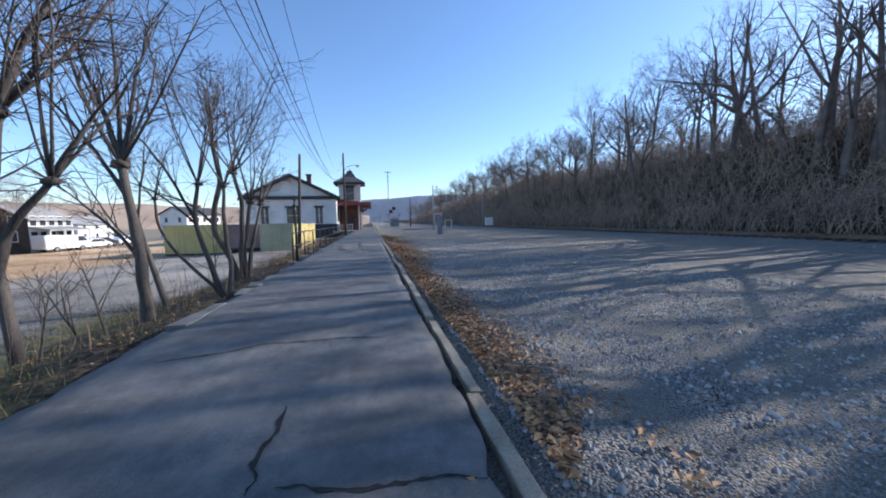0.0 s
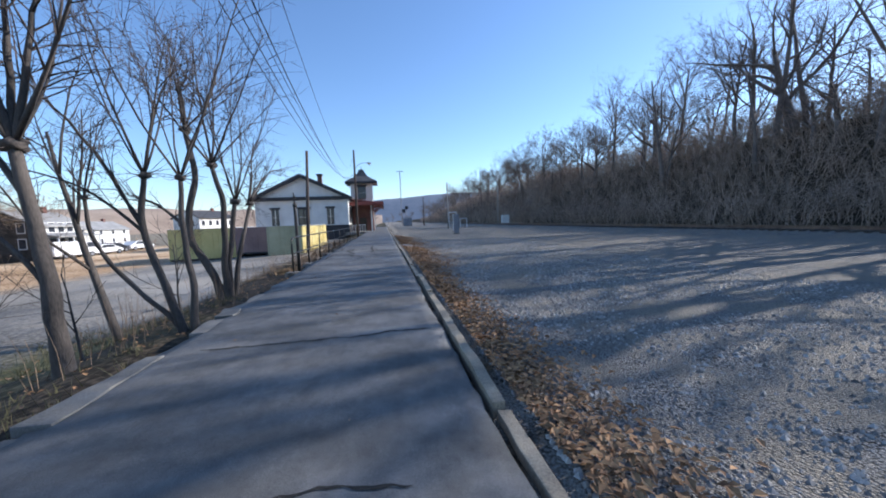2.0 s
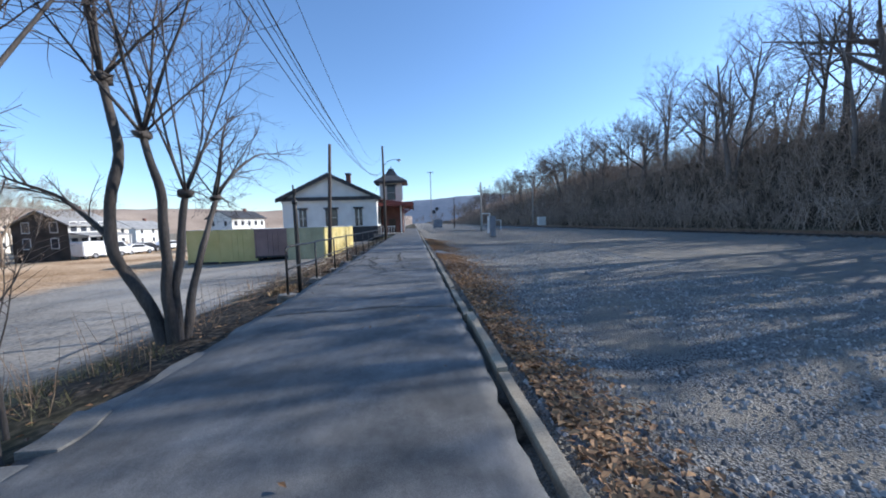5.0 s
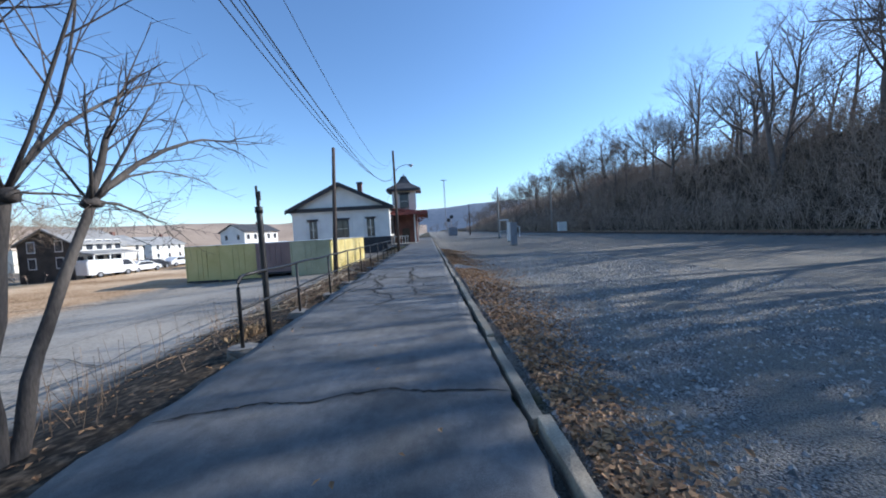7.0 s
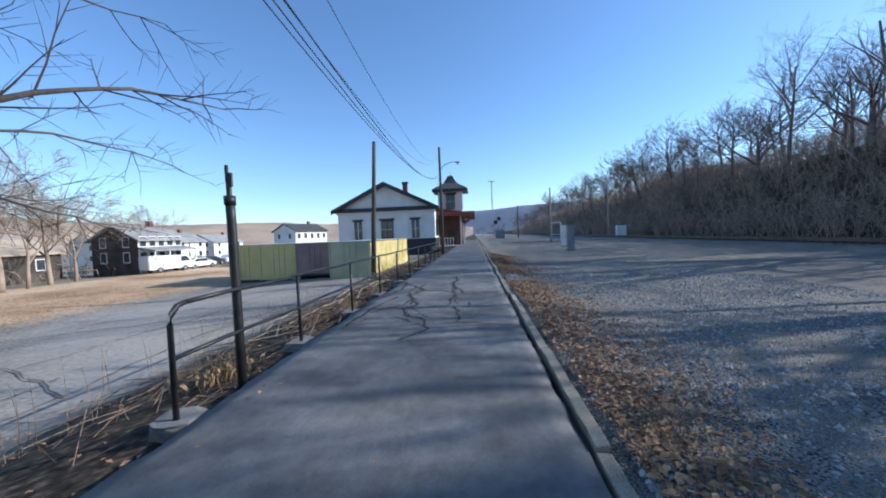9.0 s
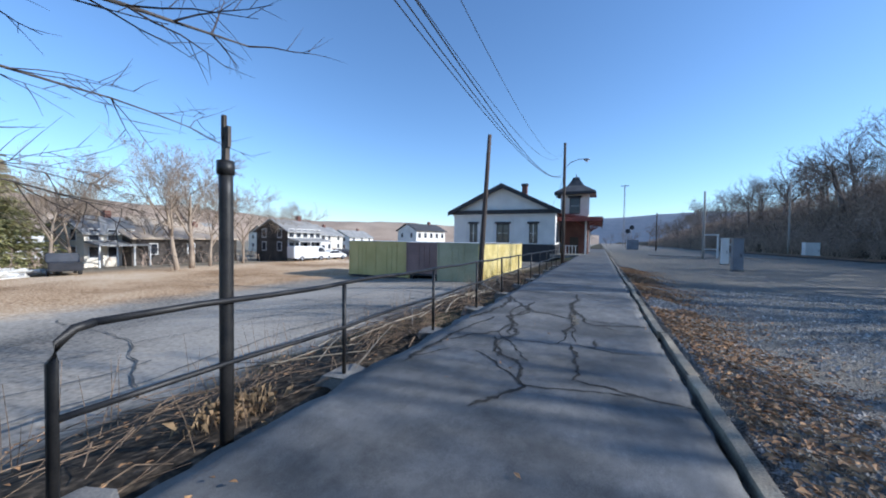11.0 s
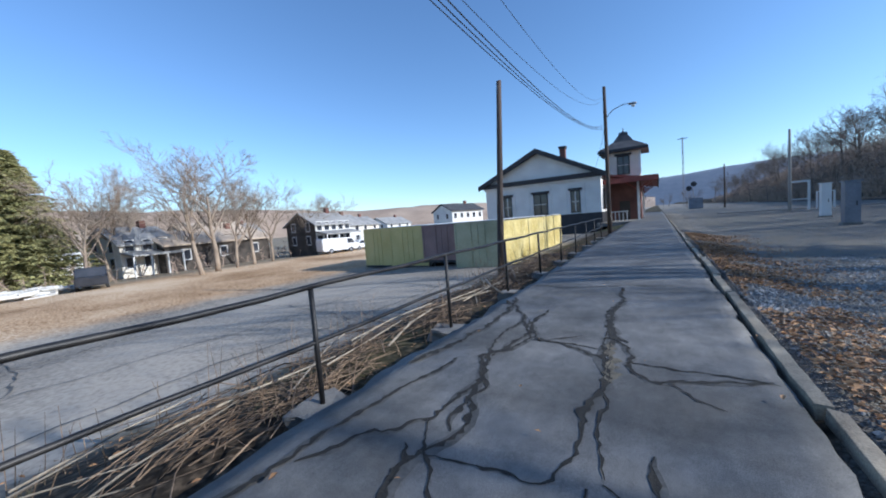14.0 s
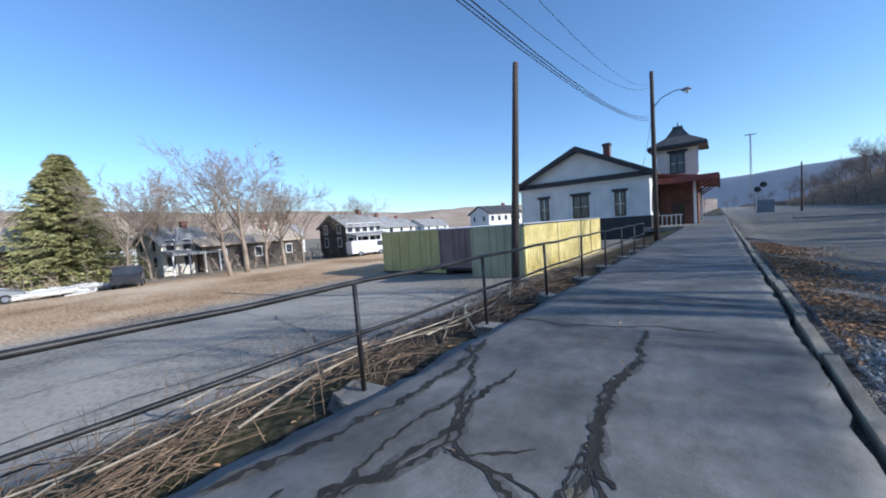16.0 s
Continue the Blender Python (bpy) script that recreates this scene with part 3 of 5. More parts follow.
# ---- trees ----
def grow(stores, p, d, L, r, level, rng, spec):
    """A branch and its branches. spec: per level (children, length ratio, angle, wobble, lift)."""
    kids, ratio, angle, wob, lift = spec[level][:5]
    if level >= 4:
        for turn in range(2):
            e = (d + Vector((rng.uniform(-1, 1), rng.uniform(-1, 1), rng.uniform(-1, 1))) * 0.3).normalized()
            side = e.cross(Vector((rng.uniform(-1, 1), rng.uniform(-1, 1), rng.uniform(-1, 1)))).normalized() * r * 0.65
            V, F = stores[1]
            V.extend([tuple(p - side), tuple(p + side), tuple(p + e * L)])
            F.append((len(V) - 3, len(V) - 2, len(V) - 1))
        return
    n = 6 if level < 2 else 4 if level < 3 else 2
    pts, radii, dirs = [p], [r], [d]
    for i in range(n):
        d = (d + Vector((rng.uniform(-1, 1), rng.uniform(-1, 1), rng.uniform(-1, 1))) * wob + Vector((0, 0, lift))).normalized()
        p = p + d * (L / n)
        pts.append(p)
        dirs.append(d)
        radii.append(r * (1 - 0.72 * (i + 1) / n))
    tube(pts, radii, 7 if level == 0 else 5 if level == 1 else 3, stores[0 if level < 2 else 1], cap=level < 2)
    if level + 1 >= len(spec):
        return
    for k in range(kids):
        t = 0.3 + 0.7 * (k + rng.random()) / kids if level else 0.38 + 0.62 * (k + rng.random()) / kids
        i = min(n - 1, int(t * n))
        q = pts[i].lerp(pts[i + 1], t * n - i)
        axis = dirs[i].cross(Vector((rng.uniform(-1, 1), rng.uniform(-1, 1), rng.uniform(-1, 1)))).normalized()
        nd = Matrix.Rotation(radians(angle * rng.uniform(0.7, 1.3)), 3, axis) @ dirs[i]
        grow(stores, q, nd, L * ratio * rng.uniform(0.7, 1.2) * (1.15 - 0.5 * t), max(spec[0][5] if spec[0] and len(spec[0]) > 5 else 0.004, radii[i] * rng.uniform(0.45, 0.65)), level + 1, rng, spec)


def bare_tree(name, label, h, r, seed, spec, bark, twig, at=(0, 0, 0), group="", lean=(0, 0), bole=0.72):
    rng = random.Random(seed)
    t = thing(name, label, "tree", at, group=group)
    a, b = ([], []), ([], [])
    grow((a, b), Vector((0, 0, -0.3)), Vector((lean[0], lean[1], 1)).normalized(), h * bole, r, 0, rng, spec)
    part("trunk", a, bark, t, smooth=True)
    part("crown", b, twig, t, "bare twigs")
    return t


HILLSPEC = [(9, 0.7, 46, 0.10, 0.04, 0.008), (6, 0.58, 42, 0.16, 0.07), (6, 0.52, 42, 0.2, 0.03), (6, 0.6, 40, 0.2, 0.02), (3, 0.6, 36, 0.2, 0.0)]
TOWNSPEC = [(8, 0.98, 40, 0.1, 0.03, 0.016), (7, 0.6, 40, 0.15, 0.05), (6, 0.6, 40, 0.2, 0.04), (5, 0.65, 38, 0.2, 0.0), (2, 0.6, 38, 0.2, 0.0)]

FARSPEC = [(10, 0.72, 48, 0.10, 0.03, 0.03), (7, 0.6, 44, 0.16, 0.05), (6, 0.55, 44, 0.2, 0.03), (4, 0.65, 42, 0.2, 0.0)]


def build_woods():
    rng = random.Random(11)
    near = [bare_tree("bare_tree", "tall leafless tree on the brushy bank", 18 + 1.6 * i, 0.26 + 0.03 * i, 40 + i, HILLSPEC, HILLBARK, HILLBARK, group="trees on the bank") for i in range(4)]
    far = [bare_tree("bare_tree", "distant leafless tree on the wooded bank", 18 + 1.5 * i, 0.36, 60 + i, FARSPEC, HILLBARK, HILLBARK, group="trees on the bank") for i in range(3)]
    places = []
    y = -2.0
    while y < 420:
        for row, (x, dx) in enumerate(((44, 2.5), (50, 3), (58, 4), (70, 6))):
            px, py = x + rng.uniform(-dx, dx), y + rng.uniform(-2, 2)
            # Trees are kept or dropped by where their shadows land, unseen ones too.
            foot = py - (px + 1.5) * 0.2126
            if rng.random() < (0.55, 0.75, 0.7, 0.6)[row] * (1.3 if py > 75 else 1.0 if 19.5 < foot < 26.5 else 0.4 if -5 < foot < 3 else 0.06 if foot < 9.5 else 0.75 if foot < 16.5 else 0.35 if foot < 19.5 else 0.5 if foot < 42 else 0.8):
                places.append((px, py))
        y += 4.6 + max(0, y) * 0.026
    for x, y in ((-6, 210), (2, 240), (9, 190), (16, 230), (22, 180), (30, 200), (27, 160), (-14, 230), (34, 150), (5, 280), (18, 290), (-20, 260)):
        places.append((x, y))
    used = set()
    for k, (x, y) in enumerate(places):
        kinds = near if y < 75 and x < 64 else far
        s = rng.uniform(0.75, 1.1) * (0.55 if x < 36 else 0.75 if 19.5 < y - (x + 1.5) * 0.2126 < 26.5 else 1)
        m = pose(x, y, height(x, y), rng.uniform(-4, 4), rng.uniform(-7, 2), rng.uniform(0, 360)) @ Matrix.Scale(s, 4)
        src = kinds[k % len(kinds)]
        if src.name in used:
            copy_thing(src, m)
        else:
            used.add(src.name)
            src.matrix_basis = m


build_woods()

GREATSPEC = [(8, 1.05, 44, 0.13, 0.02, 0.01), (6, 0.55, 44, 0.18, 0.06), (6, 0.52, 42, 0.2, 0.03), (5, 0.6, 40, 0.2, 0.02), (2, 0.6, 36, 0.2, 0.0)]


def great_trees():
    rng = random.Random(19)
    first = [bare_tree("bare_tree", "great old leafless tree with thick spreading limbs on the bank", 22, r, sd, GREATSPEC, HILLBARK, HILLBARK, group="trees on the bank", bole=0.52) for r, sd in ((0.7, 301), (0.62, 302))]
    # The trees at feet 2.6, 22.2 and 24.4 are added for their shade.
    for k, (x, foot, s, ry) in enumerate(((46, 27.2, 1.0, -13), (42, 2.6, 0.8, -5), (44, 22.2, 0.52, 0), (44, 24.4, 0.54, 2), (46, 48.9, 0.72, -4), (47, 53.0, 0.66, -9), (44, 64.0, 0.7, -5), (46, 92, 0.85, -5), (45, 106, 0.9, -6), (47, 118, 0.85, -3), (45, 132, 0.9, -5), (46, 150, 0.9, -2))):
        y = foot + (x + 1.5) * 0.2126
        m = pose(x, y, height(x, y) - 0.2, rng.uniform(-4, 4), ry, rng.uniform(0, 360)) @ Matrix.Scale(s, 4)
        if k < 2:
            first[k].matrix_basis = m
        else:
            copy_thing(first[k % 2], m)


great_trees()

TALLSPEC = [(6, 0.42, 42, 0.09, 0.03, 0.008), (5, 0.55, 42, 0.16, 0.06), (6, 0.52, 42, 0.2, 0.03), (4, 0.6, 40, 0.2, 0.02)]


def shadow_trees():
    """Slim, mostly unseen forest-grown trees, added so long trunks cast streaks on yard and path."""
    rng = random.Random(23)
    first = [bare_tree("bare_tree", "tall slim leafless tree with a long bare trunk, added for its shadow", 24, r, sd, TALLSPEC, HILLBARK, HILLBARK, group="trees on the bank") for r, sd in ((0.44, 311), (0.36, 312), (0.4, 313))]
    foots = [0.6, 1.7, 2.5, 5.8, 7.1, 9.4, 10.6, 11.6, 12.6, 13.4, 14.2, 15.6, 18.4, 26.6, 28.4, 33.0, 42.0]
    for k, foot in enumerate(foots):
        x = rng.uniform(39.5, 47)
        y = foot + (x + 1.5) * 0.2126
        m = pose(x, y, height(x, y) - 0.2, rng.uniform(-2, 2), rng.uniform(-4, 2), rng.uniform(0, 360)) @ Matrix.Scale(rng.uniform(0.85, 1.05), 4)
        if k < 3:
            first[k].matrix_basis = m
        else:
            copy_thing(first[k % 3], m)


shadow_trees()


def build_brush():
    rng = random.Random(21)
    V, F, V2, F2 = [], [], [], []
    def blade(V, F, p, q, r):
        d = (q - p).cross(Vector((rng.uniform(-1, 1), rng.uniform(-1, 1), rng.uniform(-1, 1)))).normalized() * r
        k = len(V)
        V.extend([tuple(p - d), tuple(p + d), tuple(q)])
        F.append((k, k + 1, k + 2))
    def thicket(count, xr, yr, hr, rr, twigs, V=V, F=F):
        for _ in range(count):
            x, y = rng.uniform(*xr), yr[0] + (yr[1] - yr[0]) * rng.random() ** 1.4
            patch = 0.55 + 0.9 * (0.5 + 0.5 * noise.noise(Vector((x * 0.16, y * 0.16, 3))))
            h, r = rng.uniform(*hr) * patch, rng.uniform(*rr)
            z = height(x, y) - 0.1
            a, s = rng.uniform(0, 6.28), rng.uniform(0.2, 1.0) * h
            p0 = Vector((x, y, z))
            p1 = p0 + Vector((s * math.cos(a), s * math.sin(a), h))
            mid = p0.lerp(p1, 0.5) + Vector((0, 0, 0.2 * h))
            tube([p0, mid, p1], [r, r * 0.7, r * 0.2], 3, (V, F), cap=False)
            for _ in range(twigs):
                q = mid.lerp(p1, rng.random()) if rng.random() < 0.6 else p0.lerp(mid, rng.uniform(0.3, 1))
                e = Vector((rng.gauss(0, 1), rng.gauss(0, 1), rng.gauss(0.5, 0.6))).normalized() * h * rng.uniform(0.2, 0.5)
                blade(V, F, q, q + e, r * 0.8)
    thicket(8500, (33.5, 51), (0, 120), (1.2, 3.2), (0.014, 0.035), 10)
    thicket(5500, (33, 54), (90, 340), (1.6, 4.5), (0.03, 0.08), 9)
    thicket(1800, (48, 75), (0, 150), (1.4, 3.6), (0.02, 0.045), 8)
    thicket(1300, (43, 58), (0, 130), (3.0, 6.0), (0.025, 0.05), 12)
    thicket(420, (-56, -41.5), (8, 80), (0.7, 2.2), (0.02, 0.04), 9, V2, F2)
    tagged(part("brush", (V2, F2), BRUSH), "brown leafless scrub round the houses of the town", "brush", kind="stuff")
    ob = part("brush", (V, F), BRUSH)
    tagged(ob, "dense leafless grey-brown brush covering the bank", "brush", kind="stuff")


build_brush()


def pollard(label, at, stems, seed, limbs=()):
    """A tree cut back to knots, from which long shoots rise. stems: (knot x, y, z, radius, shoots, shoot length)."""
    rng = random.Random(seed)
    t = thing("pollard_tree", label, "tree", at, group="trees along the path")
    A, B = ([], []), ([], [])
    for kx, ky, kz, rad, shoots, SL, *via in stems:
        base, p2 = Vector(at), Vector((kx, ky, kz)) - Vector(at)
        mids = [Vector(v) - base for v in via] or [Vector((p2.x * 0.5, p2.y * 0.5, p2.z * 0.4))]
        ctrl = [Vector((mids[0].x * 0.1, mids[0].y * 0.1, -0.4)), *mids, p2]
        ends = [2 * ctrl[0] - ctrl[1], *ctrl, 2 * ctrl[-1] - ctrl[-2]]
        pts, rr, n = [], [], 7 * (len(ctrl) - 1)
        for i in range(n + 1):
            j, u = min(i // 7, len(ctrl) - 2), i / 7 - min(i // 7, len(ctrl) - 2)
            c0, c1, c2, c3 = ends[j:j + 4]
            p = 0.5 * (2 * c1 + (c2 - c0) * u + (2 * c0 - 5 * c1 + 4 * c2 - c3) * u * u + (3 * c1 - c0 - 3 * c2 + c3) * u ** 3)
            w = 0.06 * math.sin(math.pi * i / n)
            pts.append(p + Vector((noise.noise(p * 1.6 + Vector((seed, 0, 0))), noise.noise(p * 1.6 + Vector((0, seed, 0))), 0)) * w)
            rr.append(rad * (1.0 - 0.45 * i / n + 0.5 * max(0, 1 - 3.5 * i / n) ** 2) * rng.uniform(0.94, 1.06))
        tube(pts, rr, 9, A)
        p = pts[-1]
        k = bmesh.new()
        bmesh.ops.create_icosphere(k, subdivisions=2, radius=rad * 1.15, matrix=Matrix.Translation(p) @ Matrix.Diagonal((1.1, 1, 0.75, 1)))
        for v in k.verts:
            v.co += (v.co - p) * 0.7 * noise.noise(v.co * 14)
        part("knot", k, BARK, t, "swollen pruned knot", smooth=True)
        for s in range(shoots + 2):
            a, e = 6.28 * (s + rng.random() * 0.7) / (shoots + 2), rng.uniform(0.2, 0.95)
            nd = Vector((math.cos(a) * e, math.sin(a) * e, 1)).normalized()
            grow((A, B), p + nd * rad * 0.5, nd, SL * rng.uniform(0.75, 1.2), max(0.014, rad * rng.uniform(0.2, 0.36)), 1, rng, [(0, 0, 0, 0, 0, 0.0055), (10, 0.42, 40, 0.1, 0.06), (4, 0.6, 44, 0.18, 0.01), (2, 0.6, 42, 0.18, 0.0)])
        for s in range(14):
            a = rng.uniform(0, 6.28)
            nd = Vector((math.cos(a), math.sin(a), rng.uniform(-0.5, 0.9))).normalized()
            tube([p, p + nd * 0.2, p + nd * rng.uniform(0.25, 0.6) + Vector((0, 0, rng.uniform(-0.1, 0.15)))], [0.008, 0.005, 0.003], 3, B, cap=False)
    for ex, ey, ez, rad, *start in limbs:
        if start:
            p = Vector(start[0]) - Vector(at)
        p2 = Vector((ex, ey, ez)) - Vector(at)
        p1 = p.lerp(p2, 0.35) + Vector((0, 0, 0.45 * (p2 - p).length * (0.45 if p2.z > p.z else 0.15)))
        q = [p * (1 - u) ** 2 + p1 * 2 * u * (1 - u) + p2 * u * u for u in (i / 12 for i in range(13))]
        q = [v + 0.05 * Vector((noise.noise(v * 2), noise.noise(v * 2.3), noise.noise(v * 1.7))) for v in q]
        tube(q, [rad * (1 - 0.8 * i / 12) for i in range(13)], 6, A)
        for i in range(3, 13):
            for _ in range(1 + i % 2):
                d = (q[i] - q[i - 1]).normalized()
                ax = d.cross(Vector((rng.uniform(-1, 1), rng.uniform(-1, 1), rng.uniform(-1, 1)))).normalized()
                grow((A, B), q[i], Matrix.Rotation(radians(rng.uniform(18, 60)), 3, ax) @ d, rng.uniform(0.4, 1.1), rad * 0.28, 2, rng, [None, None, (4, 0.5, 40, 0.12, -0.01), (2, 0.5, 40, 0.15, 0.0)])
    part("trunk", A, BARK, t, smooth=True)
    part("crown", B, TWIG, t, "bare shoots and twigs")
    return t


PATHSPEC = [(6, 0.7, 34, 0.08, 0.03), (8, 0.5, 42, 0.14, 0.08), (6, 0.5, 42, 0.18, 0.04), (4, 0.55, 38, 0.18, 0.02)]
pollard("grey-barked tree pruned to knots on the bank", (-4.15, 9.3, -0.35), [
    (-4.68, 9.3, 2.43, 0.075, 3, 2.8, (-4.5, 9.3, 0.5), (-4.77, 9.3, 1.53)),
    (-4.13, 9.3, 2.38, 0.065, 4, 3.0, (-4.08, 9.3, 0.43), (-4.16, 9.3, 1.31)),
    (-5.59, 9.3, 2.09, 0.05, 2, 1.4, (-4.45, 9.3, -0.05), (-4.95, 9.3, 0.5), (-5.48, 9.3, 1.26))],
    1, [(-6.6, 9.3, 4.3, 0.04, (-4.77, 9.3, 1.6)), (-6.6, 8.9, 2.7, 0.03, (-4.77, 9.3, 1.5))])
pollard("stout many-stemmed tree pruned to pale knots", (-4.97, 12.85, -0.45), [
    (-5.56, 12.6, 4.0, 0.11, 3, 2.0, (-5.25, 12.75, 0.25), (-5.66, 12.6, 1.45), (-5.44, 12.6, 2.8)),
    (-5.0, 12.55, 3.1, 0.095, 4, 3.0, (-4.93, 12.7, 0.9), (-4.78, 12.55, 2.05)),
    (-4.66, 12.95, 2.2, 0.095, 3, 3.0, (-4.88, 12.9, 0.8)),
    (-4.55, 13.7, 2.17, 0.08, 1, 1.2, (-4.74, 13.25, 0.85))],
    5, [(-4.6, 14.5, 3.9, 0.05), (-4.35, 17.0, 3.6, 0.04, (-4.55, 13.7, 2.17)), (-5.1, 17.2, 2.75, 0.02, (-4.55, 13.7, 2.17)), (-5.4, 16.4, 1.9, 0.02, (-4.55, 13.7, 2.17)), (-4.9, 16.7, 4.7, 0.026, (-4.66, 12.95, 2.2)), (-7.3, 12.6, 2.55, 0.05, (-5.64, 12.6, 1.45)), (-6.0, 16.4, 2.2, 0.018, (-4.66, 12.95, 2.2))])
pollard("dark leafless tree forking above a straight trunk", (-5.25, 8.2, -0.6), [
    (-5.55, 8.2, 2.7, 0.13, 2, 3.0, (-5.38, 8.2, 0.9))],
    9, [(-6.5, 8.2, 5.8, 0.06), (-4.9, 8.4, 5.6, 0.055, (-5.55, 8.2, 2.6)), (-5.8, 8.7, 6.2, 0.05, (-5.55, 8.2, 2.6)), (-7.0, 8.0, 4.4, 0.045, (-5.5, 8.2, 2.0)), (-6.7, 8.1, 2.3, 0.04, (-5.38, 8.2, 0.8))])
pollard("dark tree pruned to knots beside the path", (-5.2, 4.6, -0.55), [
    (-4.14, 4.6, 1.98, 0.065, 4, 2.2, (-4.69, 4.6, 1.13)),
    (-4.56, 4.6, 2.7, 0.08, 4, 2.6),
    (-5.8, 4.6, 2.6, 0.1, 4, 3.0)],
    4, [(-3.55, 4.7, 2.9, 0.045, (-4.14, 4.6, 1.98)), (-3.75, 4.6, 4.2, 0.06, (-4.56, 4.6, 2.7)), (-4.0, 5.6, 4.3, 0.045, (-4.56, 4.6, 2.6))])
bare_tree("bare_tree", "dark leafless tree on the bank", 7.0, 0.12, 73, PATHSPEC, BARK, TWIG, (-6.9, 7.4, -0.85), "trees along the path", (-0.1, 0.05))
bare_tree("bare_tree", "dark leafless tree leaning from the bank", 6.5, 0.09, 77, PATHSPEC, BARK, TWIG, (-6.0, 10.5, -0.75), "trees along the path", (-0.35, 0.1))
for k, (x, y, h, lx) in enumerate(((-4.6, 9.9, 2.6, -0.1), (-5.2, 7.0, 2.2, -0.3), (-5.6, 9.0, 2.4, -0.2), (-5.0, 6.2, 1.8, -0.4), (-5.9, 6.4, 2.0, 0.1))):
    bare_tree("sapling", "thin leafless sapling on the bank", h, 0.028, 80 + k, PATHSPEC[:3], BARK, TWIG, (x, y, height(x, y)), "saplings on the bank", (lx, 0.05))


# ---- buildings ----
def opening(parent, name, x0, x1, y, z0, z1, facing=-1, hood=True, sub=True):
    """A window set into a wall that faces -y, with frame, pane, bars and hood."""
    t = 0.12
    b = bmesh.new()
    f = facing
    for a in ((x0, x0 + t, z0, z1), (x1 - t, x1, z0, z1), (x0, x1, z1 - t, z1), (x0, x1, z0, z0 + t)):
        box(a[0], a[1], min(y, y + f * 0.08), max(y, y + f * 0.08), a[2], a[3], bm=b)
    w = part(name, b, TRIM, parent)
    part("pane", box(x0 + t, x1 - t, min(y + f * 0.01, y + f * 0.03), max(y + f * 0.01, y + f * 0.03), z0 + t, z1 - t), GLASS, w)
    if sub:
        mx, mz = (x0 + x1) / 2, (z0 + z1) / 2
        part("bar", box(mx - 0.05, mx + 0.05, min(y + f * 0.03, y + f * 0.09), max(y + f * 0.03, y + f * 0.09), z0 + t, z1 - t), TRIM if x1 - x0 > 1.3 else WHITE, w)
        part("bar", box(x0 + t, x1 - t, min(y + f * 0.03, y + f * 0.07), max(y + f * 0.03, y + f * 0.07), mz - 0.03, mz + 0.03), WHITE, w)
    if hood:
        part("hood", box(x0 - 0.25, x1 + 0.25, min(y, y + f * 0.22), max(y, y + f * 0.22), z1, z1 + 0.28, 0.03), TRIM, w)
    return w


